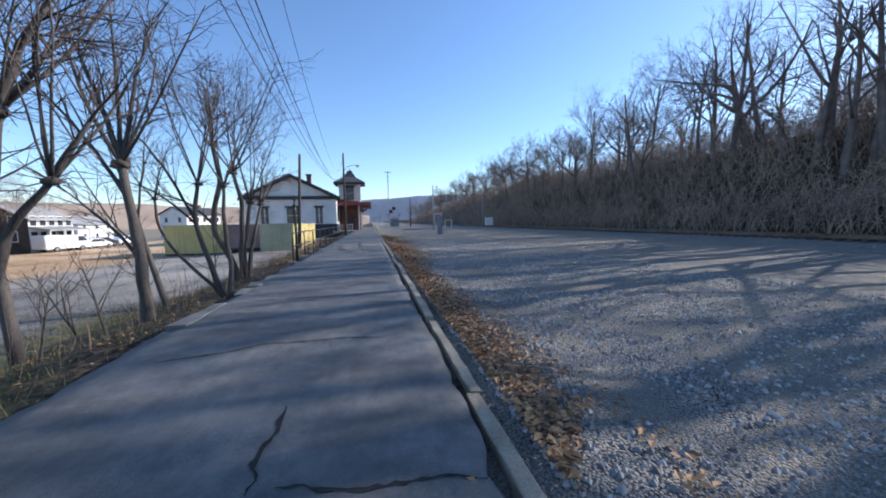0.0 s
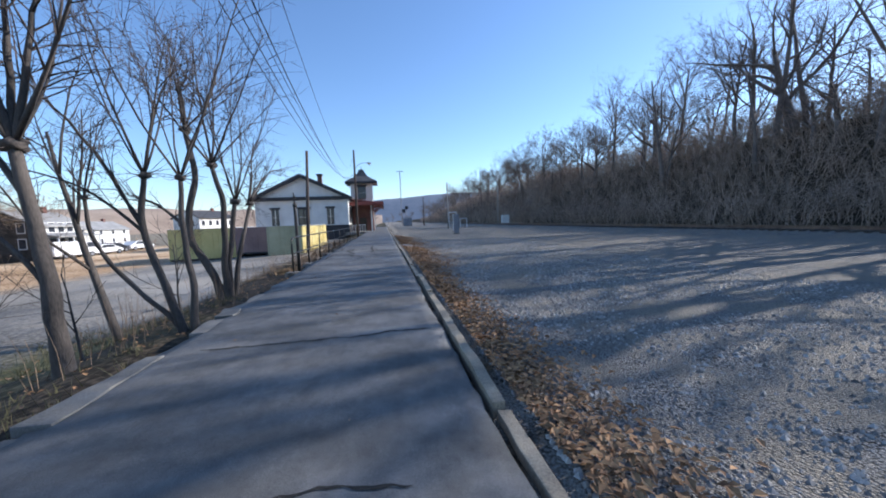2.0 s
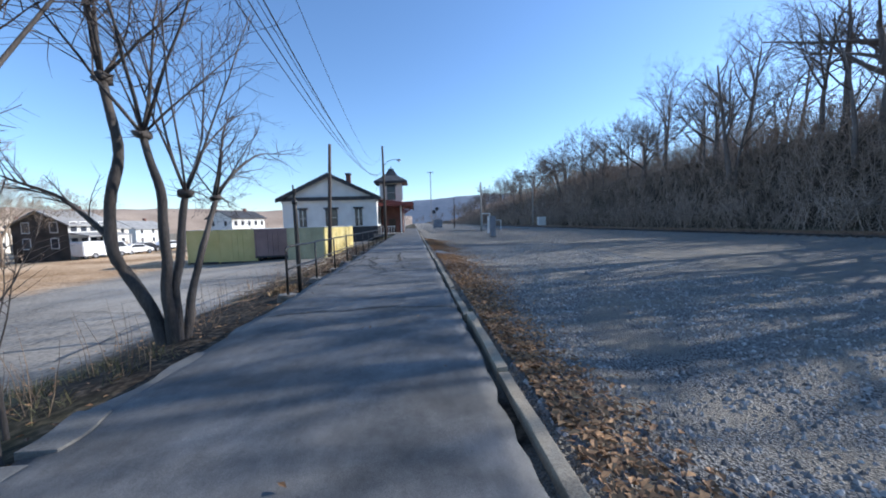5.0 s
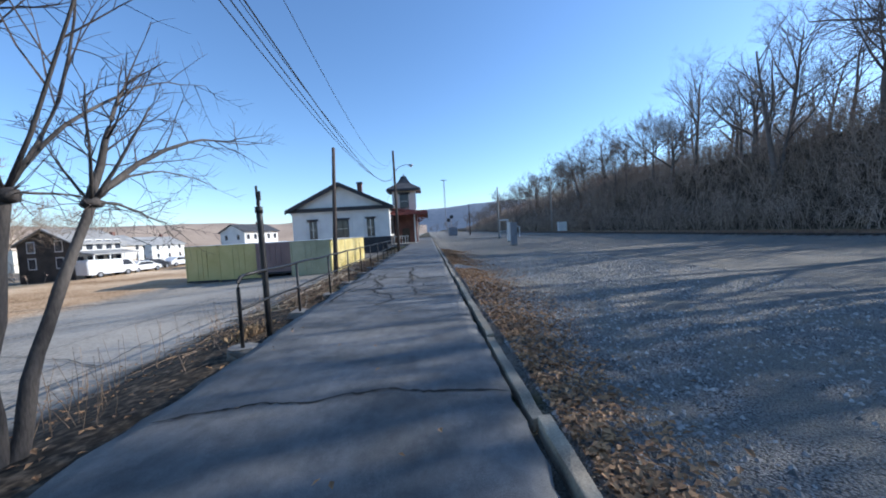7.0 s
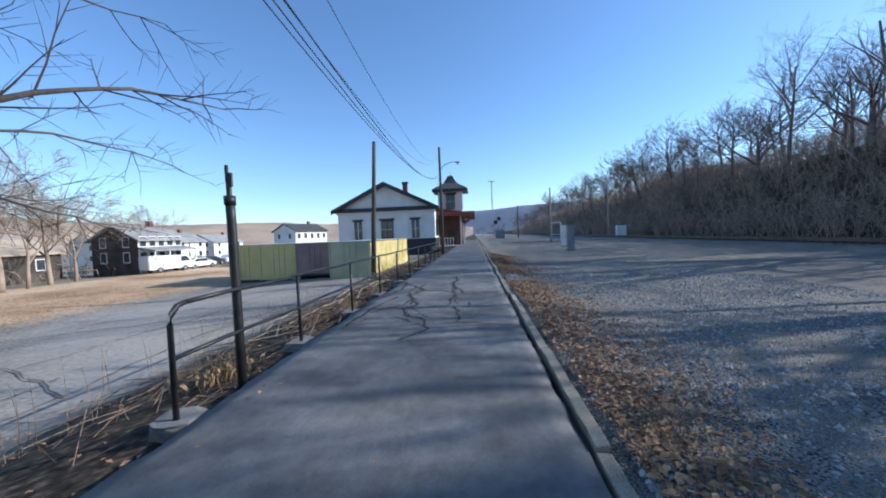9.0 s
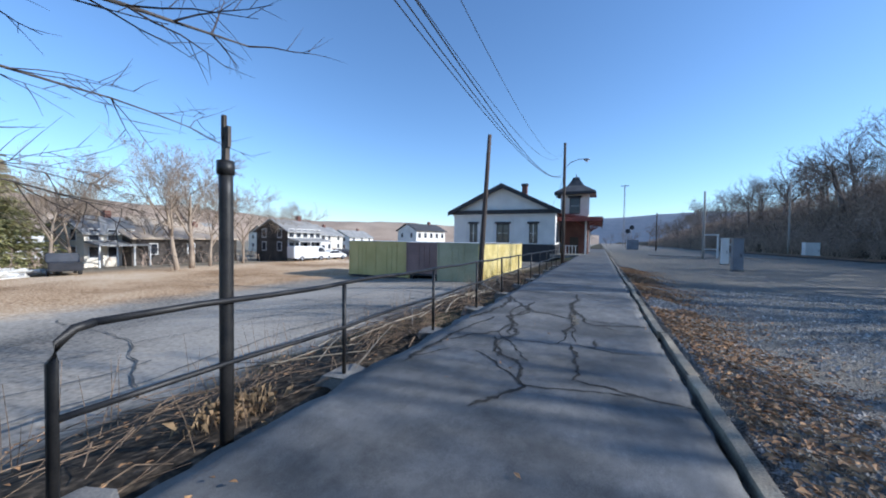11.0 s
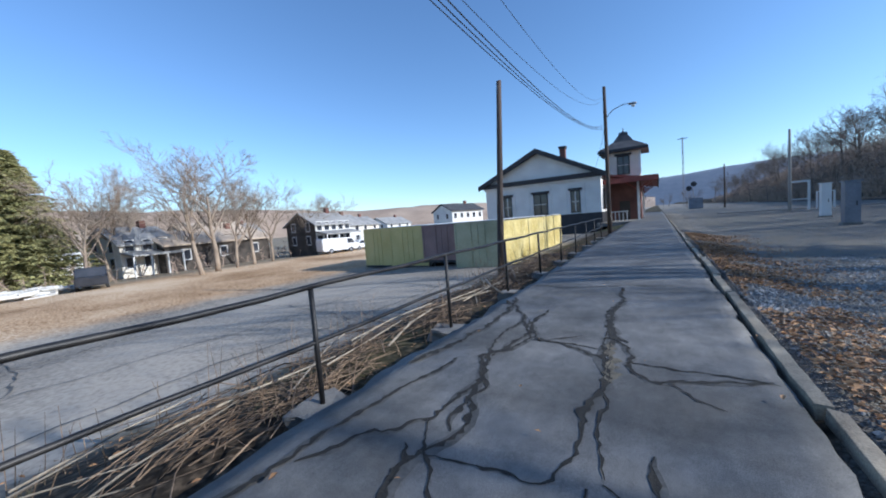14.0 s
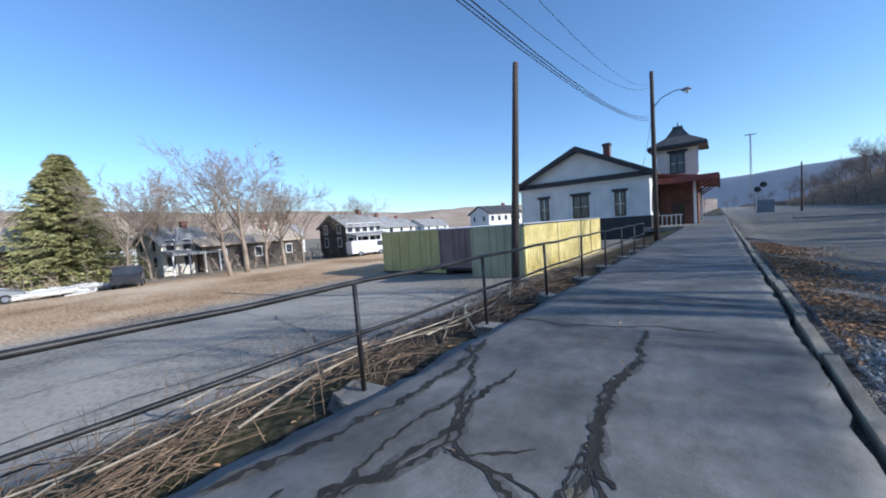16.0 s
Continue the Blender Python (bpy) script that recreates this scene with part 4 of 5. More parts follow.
def build_station():
    s = thing("station_building", "white gabled railway station with black trim", "building", (-13.7, 64, 0))
    hw, D, ez, az = 7.2, 24, 5.9, 9.35
    part("wall", prism([(-hw, 1.3), (hw, 1.3), (hw, ez), (0, az - 0.25), (-hw, ez)], 0, D), WHITE, s)
    part("foundation", box(-hw - 0.06, hw + 0.06, -0.06, D, -1.4, 1.3), TRIM, s, "dark painted base")
    for sx in (-1, 1):
        e = hw + 0.75
        k = (az - ez) / hw
        ze = az - k * e
        part("roof", prism([(0, az), (sx * e, ze), (sx * e, ze + 0.3), (0, az + 0.34)], -0.8, D + 0.8), SLATE, s)
        part("bargeboard", prism([(0, az - 0.3), (sx * e, ze - 0.3), (sx * e, ze + 0.14), (0, az + 0.16)], -0.86, -0.62), TRIM, s)
    part("cornice", box(-hw - 0.5, hw + 0.5, -0.5, 0.1, ez - 0.45, ez + 0.1, 0.04), TRIM, s)
    part("cornice_bed", box(-hw - 0.15, hw + 0.15, -0.22, 0.1, ez - 0.7, ez - 0.45), WHITE, s)
    for cx, w in ((-4.2, 0.55), (0.15, 0.9), (4.35, 0.55)):
        opening(s, "window", cx - w, cx + w, 0, 1.45, 4.1)
        for px in (cx - w - 0.55, cx + w + 0.45):
            part("pilaster", box(px, px + 0.1, -0.07, 0.01, 1.3, 4.75), WHITE, s)
        part("panel_head", box(cx - w - 0.55, cx + w + 0.55, -0.07, 0.01, 4.75, 4.85), WHITE, s)
    for px in (-hw, hw - 0.3):
        part("corner_board", box(px, px + 0.3, -0.05, 0.02, 1.3, ez - 0.7), WHITE, s)
    ch = part("chimney", box(2.1, 2.8, 3, 3.7, 7.6, 10.0), BRICK, s)
    part("chimney_cap", box(2.0, 2.9, 2.9, 3.8, 9.75, 10.05), SLATE, ch)
    for i in range(5):
        y0 = 2 + i * 4.2
        part("side_window", box(hw, hw + 0.06, y0, y0 + 1.1, 1.6, 4.1), TRIM, s)
    # tower
    tx, ty, tw = 9.2, 6.0, 1.85
    part("tower_base", box(tx - tw, tx + tw, ty, ty + 2 * tw, 0, 5.2), BRICK, s, "dark red-brown tower base")
    tower = part("tower", box(tx - tw, tx + tw, ty, ty + 2 * tw, 5.2, 8.9), CREAM, s, "square cream tower")
    for sx in (-1, 1):
        part("corner_board", box(tx + sx * tw - 0.12, tx + sx * tw + 0.12, ty - 0.05, ty + 0.12, 5.6, 8.8), WHITE, tower)
    opening(tower, "window", tx - 0.72, tx + 0.72, ty, 5.75, 8.1)
    b = bmesh.new()
    rings = [(tw + 0.95, 8.75), (tw + 0.95, 8.95), (tw + 0.55, 9.2), (tw * 0.62, 10.0), (tw * 0.3, 10.9), (0.5, 11.15), (0.42, 11.3)]
    prev = None
    for h, z in rings:
        ring = [b.verts.new((tx + a * h, ty + tw + c * h, z)) for a, c in ((-1, -1), (1, -1), (1, 1), (-1, 1))]
        if prev:
            for i in range(4):
                b.faces.new((prev[i], prev[(i + 1) % 4], ring[(i + 1) % 4], ring[i]))
        else:
            b.faces.new(ring[::-1])
        prev = ring
    b.faces.new(prev)
    roof = part("tower_roof", b, SLATE, s, "flared dark pagoda-like roof")
    part("finial", tube([(tx, ty + tw, 11.2), (tx, ty + tw, 11.9)], [0.12, 0.03], 8), TRIM, roof)
    part("eave_board", box(tx - tw - 0.98, tx + tw + 0.98, ty - 0.98, ty + 2 * tw + 0.98, 8.6, 8.8), TRIM, roof)
    # canopy
    part("canopy", prism([(hw, 5.75), (12.9, 4.85), (12.9, 4.6), (hw, 5.5)], 2.2, 24), REDROOF, s, "red canopy over the platform")
    part("fascia", box(hw, 12.95, 2.05, 2.2, 4.5, 5.1), REDROOF, s)
    part("fascia", box(12.9, 13.0, 2.1, 24, 4.35, 4.9), TRIM, s)
    for i in range(4):
        y = 4.0 + i * 6
        p = part("canopy_post", box(10.7, 10.95, y, y + 0.25, 0, 4.7, 0.03), WHITE, s)
        part("brace", prism([(10.95, 3.6), (12.3, 4.5), (12.3, 4.65), (10.95, 3.85)], y + 0.05, y + 0.2), REDROOF, p)
        part("brace", prism([(10.7, 3.6), (9.4, 4.6), (9.4, 4.75), (10.7, 3.85)], y + 0.05, y + 0.2), REDROOF, p)
    part("porch_wall", box(hw, tx - tw, 9.5, 9.7, 0, 5.0), BRICK, s)
    part("door", box(tx - 0.6, tx + 0.6, ty - 0.06, ty, 0.05, 2.4), DARKWOOD, s)
    part("platform_edge", box(hw - 0.5, hw + 3.3, -1.0, 26, -0.4, 0.03), PAD, s)
    b = bmesh.new()
    for i in range(6):
        box(hw + 0.3 + 0.42 * i, hw + 0.38 + 0.42 * i, 2.4, 2.5, 0.05, 1.15, bm=b)
    box(hw + 0.25, hw + 2.6, 2.4, 2.5, 1.1, 1.2, bm=b)
    part("porch_rail", b, WHITE, s)


build_station()


def build_containers():
    for i, (side, label) in enumerate(((OLIVE, "olive"), (OLIVE, "olive"), (MAROON, "maroon"), (GREEN, "green"))):
        x0, y0, W = ((-20.3, 38.9, 2.64), (-17.55, 38.6, 3.2), (-14.25, 37.9, 3.0), (-11.16, 36.7, 3.05))[i]
        c = thing("shipping_container", f"{label} corrugated steel container standing on the grey lot" if i < 3 else "green-ended container with a sunlit yellow long side", "container", (x0, y0, -1.0 if i == 2 else -1.45), group="row of containers")
        L, H = (6.06, 6.06, 6.06, 13.6)[i], 2.45 if i == 2 else 2.92
        long_mat = YELLOW if i == 3 else side
        b = bmesh.new()
        box(0.06, W - 0.06, 0.08, L - 0.08, 0.15, H - 0.06, bm=b)
        part("body", b, side, c)
        for sx in (0, 1):
            outer, inner = (W - 0.01, W - 0.055) if sx else (0.01, 0.055)
            V, F, y = [], [], 0.1
            while y < L - 0.3:
                for dy, xx in ((0, inner), (0.04, outer), (0.14, outer), (0.18, inner)):
                    V += [(xx, y + dy, 0.17), (xx, y + dy, H - 0.08)]
                y += 0.28
            F = [(2 * i, 2 * i + 2, 2 * i + 3, 2 * i + 1) for i in range(len(V) // 2 - 1)]
            part("corrugated_side", (V, F), long_mat, c)
            part("side_panel", box(W - 0.07 if sx else 0.06, W - 0.06 if sx else 0.07, 0.1, L - 0.1, 0.17, H - 0.08), long_mat, c)
        for xx in (0, W - 0.12):
            for yy in (0, L - 0.12):
                part("corner_post", box(xx, xx + 0.12, yy, yy + 0.12, 0, H, 0.01), side if i < 3 or xx == 0 else YELLOW, c)
        for sx in (0, 1):
            part("door", box(0.13 + sx * (W / 2 - 0.12), W / 2 - 0.01 + sx * (W / 2 - 0.12), 0.02, 0.08, 0.16, H - 0.12, 0.01), side, c)
        if i == 3:
            for yy in (4.4, 8.1, 11.0):
                part("seam", box(W - 0.012, W + 0.006, yy, yy + 0.07, 0.17, H - 0.08), RUSTY, c)
            # Black strip drawn as the shadow along the yellow side's foot.
            part("base_shade_strip", box(W - 0.07, W + 0.004, 0.12, L - 0.12, 0.0, 0.2), TRIM, c)
        for xx in (W * 0.36, W * 0.64):
            part("lock_rod", tube([(xx, 0.0, 0.2), (xx, 0.0, H - 0.15)], 0.02, 6), side, c)
        part("sill", box(0, W, 0, 0.14, 0.03, 0.17), TRIM, c)
        part("header", box(0, W, 0, 0.12, H - 0.13, H), side, c)
        part("roof", box(0.0, W, 0, L, H, H + 0.03), STEELROOF, c)
        if i == 2:
            for yy in (0.7, 4.9):
                part("axle", tube([(0.2, yy, -0.14), (W - 0.2, yy, -0.14)], 0.05, 8), IRON, c)
                for xx in (0.12, W - 0.38):
                    w = part("wheel", tube([(xx, yy, -0.14), (xx + 0.26, yy, -0.14)], 0.31, 20), RUBBER, c)
                    part("rim", tube([(xx - 0.01, yy, -0.14), (xx + 0.27, yy, -0.14)], 0.16, 14), STEELROOF, w)
                part("spring_hanger", box(0.3, 0.5, yy - 0.4, yy + 0.4, -0.1, 0.04), IRON, c)
                part("spring_hanger", box(W - 0.5, W - 0.3, yy - 0.4, yy + 0.4, -0.1, 0.04), IRON, c)


build_containers()


def vehicle(name, label, at, turn, paint, kind="car"):
    v = thing(name, label, "vehicle", (at[0], at[1], height(at[0], at[1])), turn)
    L, W = (4.6, 1.75) if kind == "car" else (5.4, 1.9)
    if kind == "van":
        out = [(-2.6, 0.35), (2.6, 0.35), (2.65, 0.9), (2.3, 1.15), (1.7, 1.95), (-2.5, 2.05), (-2.65, 1.9)]
        glass = [(1.0, 1.2), (2.15, 1.2), (1.62, 1.82), (1.0, 1.82)]
    elif kind == "pickup":
        out = [(-2.7, 0.45), (2.65, 0.45), (2.7, 1.0), (1.4, 1.15), (0.8, 1.75), (-0.3, 1.75), (-0.5, 1.1), (-2.7, 1.1)]
        glass = [(-0.2, 1.18), (1.15, 1.18), (0.72, 1.66), (-0.15, 1.66)]
    else:
        out = [(-2.2, 0.35), (2.2, 0.35), (2.25, 0.75), (1.2, 0.95), (0.5, 1.42), (-1.0, 1.45), (-1.8, 1.0), (-2.25, 0.9)]
        glass = [(-1.5, 0.98), (1.0, 0.98), (0.42, 1.34), (-0.95, 1.36)]
    b = prism(out, -W / 2, W / 2)
    bmesh.ops.bevel(b, geom=list(b.edges), offset=0.07, segments=2, affect="EDGES")
    part("body", b, paint, v, smooth=False)
    part("side_glass", prism(glass, -W / 2 - 0.012, W / 2 + 0.012), GLASS, v)
    for wx in (-1.45, 1.45):
        for sy in (-1, 1):
            w = part("wheel", tube([(wx, sy * (W / 2 - 0.18), 0.33), (wx, sy * (W / 2 + 0.02), 0.33)], 0.33, 14), RUBBER, v)
            part("rim", tube([(wx, sy * (W / 2 + 0.0), 0.33), (wx, sy * (W / 2 + 0.035), 0.33)], 0.19, 10), GREYMETAL, w)
    return v


def house(label, at, turn, w, d, h, pitch, wall, roof, porch=False, cols=3, storeys=2, dark_end=False):
    """A house whose front faces +x before it is turned."""
    t = thing("house", label, "house", at, turn)
    rz = h + pitch
    b = bmesh.new()
    ring = [(0, -w / 2), (0, w / 2), (-d, w / 2), (-d, -w / 2)]
    lo = [b.verts.new((x, y, -1.5)) for x, y in ring]
    hi = [b.verts.new((x, y, h)) for x, y in ring]
    r0, r1 = b.verts.new((-d / 2, -w / 2, rz)), b.verts.new((-d / 2, w / 2, rz))
    for i in range(4):
        j = (i + 1) % 4
        if i in (1, 3):
            b.faces.new((lo[i], lo[j], hi[j], r1 if i == 1 else r0, hi[i]))
        else:
            b.faces.new((lo[i], lo[j], hi[j], hi[i]))
    b.faces.new((hi[0], hi[1], r1, r0))
    b.faces.new((hi[2], hi[3], r0, r1))
    part("wall", b, wall, t)
    for s in (0, 1):
        ex = 0.45 if s == 0 else -d - 0.45
        k = pitch / (d / 2)
        ez = h - k * 0.45
        b = bmesh.new()
        q = [(ex, -w / 2 - 0.4, ez), (ex, w / 2 + 0.4, ez), (-d / 2, w / 2 + 0.4, rz), (-d / 2, -w / 2 - 0.4, rz)]
        lo = [b.verts.new(p) for p in q]
        hi = [b.verts.new((p[0], p[1], p[2] + 0.16)) for p in q]
        b.faces.new(lo)
        b.faces.new(hi[::-1])
        for i in range(4):
            b.faces.new((lo[i], hi[i], hi[(i + 1) % 4], lo[(i + 1) % 4]))
        part("roof", b, roof, t)
    for st in range(storeys):
        z0 = 0.9 + st * (h / storeys)
        for c in range(cols):
            y = -w / 2 + w * (c + 0.5) / cols
            win = part("window", box(0.0, 0.05, y - 0.5, y + 0.5, z0, z0 + 1.3), WHITE, t)
            part("pane", box(0.05, 0.06, y - 0.4, y + 0.4, z0 + 0.1, z0 + 1.2), GLASS, win)
        for c in range(2):
            x = -d * (c + 0.5) / 2
            win = part("window", box(x - 0.45, x + 0.45, -w / 2 - 0.05, -w / 2, z0, z0 + 1.3), WHITE, t)
            part("pane", box(x - 0.36, x + 0.36, -w / 2 - 0.06, -w / 2 - 0.05, z0 + 0.1, z0 + 1.2), GLASS, win)
    if dark_end:
        b = bmesh.new()
        v = [[b.verts.new((x, y, z)) for x, z in ((0.01, -0.6), (0.01, h), (-d / 2, rz), (-d - 0.01, h), (-d - 0.01, -0.6))] for y in (-w / 2 - 0.004, -w / 2 - 0.035)]
        b.faces.new(v[0])
        b.faces.new(v[1][::-1])
        for i in range(5):
            j = (i + 1) % 5
            b.faces.new((v[0][i], v[1][i], v[1][j], v[0][j]))
        part("gable_cladding", b, DARKWOOD, t, "dark-stained gable end")
    if porch:
        pr = part("porch_roof", prism([(0, 2.75), (2.2, 2.35), (2.2, 2.2), (0, 2.55)], -w / 2, w / 2), roof, t)
        for i in range(4):
            y = -w / 2 + 0.1 + (w - 0.2) * i / 3
            part("porch_post", box(2.0, 2.12, y - 0.06, y + 0.06, -0.6, 2.3), WHITE, pr)
    part("chimney", box(-d / 2 - 0.3, -d / 2 + 0.3, -0.3 + w / 4, 0.3 + w / 4, rz - 0.4, rz + 0.8), BRICK, t)
    return t


house("white two-storey house with a dark gable end and porch", (-40.6, 54.5, -1.1), 0, 6.4, 6, 3.7, 1.6, WHITE, GREYROOF, True, 5, 2, True)
house("weathered white house behind bare trees", (-49, 35.5, -1.7), 8, 5, 6, 3.6, 1.7, CREAM, GREYROOF, True, 3)
house("long low dark-sided shed with a tan roof", (-48, 43, -1.4), 4, 13, 8, 2.8, 1.5, DARKWOOD, TAN, False, 3, 1)
house("small white house beyond the dirt road", (-52, 68, -1.8), -4, 8, 7, 4.2, 2.0, WHITE, GREYROOF, False, 3)
house("brick house behind the bare trees", (-58, 24, -2.0), 6, 8, 7, 4.4, 2.2, BRICK, TAN, False, 3)
house("white bungalow with a red roof", (-46, 13.5, -1.3), 10, 8, 6, 3.0, 1.4, WHITE, RED, True, 3, 1)
house("white two-storey house with dark windows", (-40, 96, -1.6), -20, 10, 7, 5.6, 1.6, WHITE, SLATE, False, 5)
house("cream house with a pale roof", (-62, 84, -1.8), 0, 10, 8, 4.2, 2.0, CREAM, GREYROOF, False, 3)
house("cream house with a tan roof", (-66, 52, -2.0), 0, 10, 8, 4.4, 2.2, CREAM, TAN, False, 3)
house("white house in the far rows of the town", (-78, 38, -2.2), 0, 10, 8, 4.6, 2.2, WHITE, TAN, False, 3)
house("white house in the far rows of the town", (-84, 66, -2.2), 0, 11, 8, 4.8, 2.2, WHITE, GREYROOF, False, 3)
house("white house in the far rows of the town", (-70, 108, -2.2), 0, 12, 8, 4.4, 2.0, WHITE, GREYROOF, False, 3)
house("tan-roofed house in the far rows of the town", (-90, 96, -2.2), 0, 12, 8, 5.0, 2.4, CREAM, TAN, False, 3)
house("tan-roofed house in the far rows of the town", (-62, 4, -2.0), 5, 10, 8, 4.6, 2.2, CREAM, TAN, False, 3)
vehicle("van", "white van parked before the white house", (-38.5, 53.0, -1.1), 75, CARWHITE, "van")
vehicle("car", "white car parked before the white house", (-38.2, 57.5, -1.1), 85, CARWHITE)
vehicle("pickup_truck", "dark pickup truck parked by the dirt road", (-40.5, 28.5, -1.1), 165, CARDARK, "pickup")
vehicle("car", "silver car parked by the dirt road", (-41.5, 20.5, -1.1), 80, CARSILVER)
vehicle("car", "dark car parked beyond the dirt road", (-40.5, 62.5, -1.1), 85, CARDARK)
vehicle("car", "white car parked beyond the dirt road", (-39.5, 66.5, -1.1), 80, CARWHITE)
def town_trees():
    rng = random.Random(31)
    kinds = [bare_tree("bare_tree", "pale leafless tree beyond the dirt road", 14.5 + i, 0.27, 90 + i, TOWNSPEC, BARK2, BARK2, group="trees in the town", bole=0.5) for i in range(3)]
    spots = [(-38.4, 37.2, 1.0), (-37.2, 35.2, 0.85), (-39.2, 39.6, 0.62), (-41, 42.6, 0.8), (-41.8, 45.4, 0.72), (-43, 52, 0.75), (-44.5, 56.5, 0.7), (-45, 29.4, 0.8), (-47.5, 31.6, 0.9), (-50.5, 33.4, 0.95), (-48, 38.4, 0.7), (-50, 63, 0.7), (-70, 36, 0.9), (-55, 36, 0.8), (-70, 44, 1.0), (-72, 22, 1.0), (-76, 80, 1.0), (-64, 36, 0.9), (-60, 12, 0.9), (-88, 46, 1.0), (-84, 30, 1.0), (-62, 20, 0.8), (-57, 48, 1.0)]
    for k, (x, y, s) in enumerate(spots):
        m = pose(x, y, height(x, y), rng.uniform(-3, 3), rng.uniform(-3, 3), rng.uniform(0, 360)) @ Matrix.Scale(s * 1.05, 4)
        if k < 3:
            kinds[k].matrix_basis = m
        else:
            copy_thing(kinds[k % 3], m)


town_trees()


def conifer(at, h, r, seed):
    rng = random.Random(seed)
    t = thing("spruce_tree", "full green spruce standing beside the dirt road", "tree", at)
    part("trunk", tube([(0, 0, -0.5), (0, 0, h)], [0.25, 0.03], 8), BARK, t, smooth=True)
    V, F = [], []
    n = int(h * 75)
    for i in range(n):
        z = 0.6 + (h - 0.7) * (i / n)
        R = r * (1 - (z / h)) ** 0.8 * rng.uniform(0.65, 1.12) + 0.15
        a = rng.uniform(0, 6.28)
        for k in range(9):
            s = (k + 1) / 9
            c = Vector((math.cos(a) * R * s, math.sin(a) * R * s, z - 0.35 * R * s + 0.22 * R * s * s))
            for q in range(5):
                d = Vector((math.cos(a + rng.uniform(-1.2, 1.2)), math.sin(a + rng.uniform(-1.2, 1.2)), rng.uniform(-0.7, 0.25))) * rng.uniform(0.3, 0.65)
                side = d.cross(Vector((rng.uniform(-1, 1), rng.uniform(-1, 1), 0.3))).normalized() * rng.uniform(0.05, 0.09)
                b0 = len(V)
                V += [tuple(c + side), tuple(c - side), tuple(c + d)]
                F.append((b0, b0 + 1, b0 + 2))
    part("crown", (V, F), NEEDLE, t)
    return t


conifer((-52.3, 26.6, -1.8), 13.2, 6.0, 5)


# ---- distance ----
def ridge(name, label, pts, base, material, seed, rough):
    """A wooded ridge with an uneven skyline along a line of (x, y, top)."""
    V, F = [], []
    rows = []
    for (x0, y0, z0), (x1, y1, z1) in zip(pts, pts[1:]):
        k = 60
        rows += [(x0 + (x1 - x0) * i / k, y0 + (y1 - y0) * i / k, z0 + (z1 - z0) * i / k) for i in range(k)]
    for x, y, z in rows:
        q = math.hypot(x, y)
        ox, oy = x / q, y / q
        bumps = rough * (noise.noise(Vector((x * 0.006, y * 0.006, seed))) + 0.3 * noise.noise(Vector((x * 0.03, y * 0.03, seed))))
        depth = q * 0.22
        for f, g in ((-1.0, 0.0), (-0.6, 0.45), (-0.25, 0.85), (0, 1.0), (0.4, 0.9)):
            V.append((x + ox * depth * f, y + oy * depth * f, base + (z + bumps * g - base) * g))
    for j in range(len(rows) - 1):
        for i in range(4):
            a = j * 5 + i
            F.append((a, a + 1, a + 6, a + 5))
    tagged(part(name, (V, F), material, smooth=True), label, "hill", kind="structure")


ridge("mountain_ridge", "distant wooded ridge with haze painted in as blue", [(-500, 1600, 66), (0, 1550, 98), (300, 1500, 112), (800, 1350, 100), (1200, 1000, 80)], -5, FARHILL, 3, 6)
ridge("wooded_hills", "low brown wooded hills behind the town", [(-750, -250, 60), (-680, 200, 54), (-520, 520, 38), (-260, 760, 34), (0, 850, 16)], -5, MIDHILL, 7, 7)


# ---- railway track ----
def build_track():
    t = thing("railway_track", "rusty railway track on dark ballast", "track", (26, 0, -0.02), kind="structure")
    rail = [(-0.07, 0.0), (0.07, 0.0), (0.02, 0.04), (0.02, 0.12), (0.035, 0.125), (0.035, 0.16), (-0.035, 0.16), (-0.035, 0.125), (-0.02, 0.12), (-0.02, 0.04)]
    for sx in (-0.75, 0.75):
        part("rail", prism([(sx + x, 0.13 + z) for x, z in rail], -30, 300), RUST, t)
    tie = box(-1.3, 1.3, -0.11, 0.11, 0.0, 0.13, 0.012)
    first = part("tie", tie, DARKWOOD, t)
    for k in range(260):
        ob = first if k == 0 else new("tie", first.data)
        ob.parent = t
        ob.matrix_basis = pose(0, -2 + k * 0.62, 0, 0, 0, 1.5 * math.sin(k * 12.9))


RUST = mat("rusty_rail", (0.1, 0.06, 0.04), (0.26, 0.17, 0.11), 0.6, 20, 2, 0.2, metal=0.4)
build_track()


# ---- trackside things ----
def cabinet(label, at, w, d, h, paint, turn=0):
    c = thing("relay_cabinet", label, "cabinet", at, turn)
    part("body", box(-w / 2, w / 2, -d / 2, d / 2, 0.12, h, 0.03), paint, c)
    part("plinth", box(-w / 2 - 0.06, w / 2 + 0.06, -d / 2 - 0.06, d / 2 + 0.06, -0.15, 0.12), PAD, c)
    part("cap", box(-w / 2 - 0.06, w / 2 + 0.06, -d / 2 - 0.06, d / 2 + 0.06, h, h + 0.07, 0.02), paint, c)
    door = part("door", box(-w / 2 + 0.08, w / 2 - 0.08, -d / 2 - 0.025, -d / 2, 0.25, h - 0.12, 0.01), paint, c)
    part("handle", box(w / 2 - 0.2, w / 2 - 0.16, -d / 2 - 0.06, -d / 2 - 0.025, h * 0.45, h * 0.55), IRON, door)


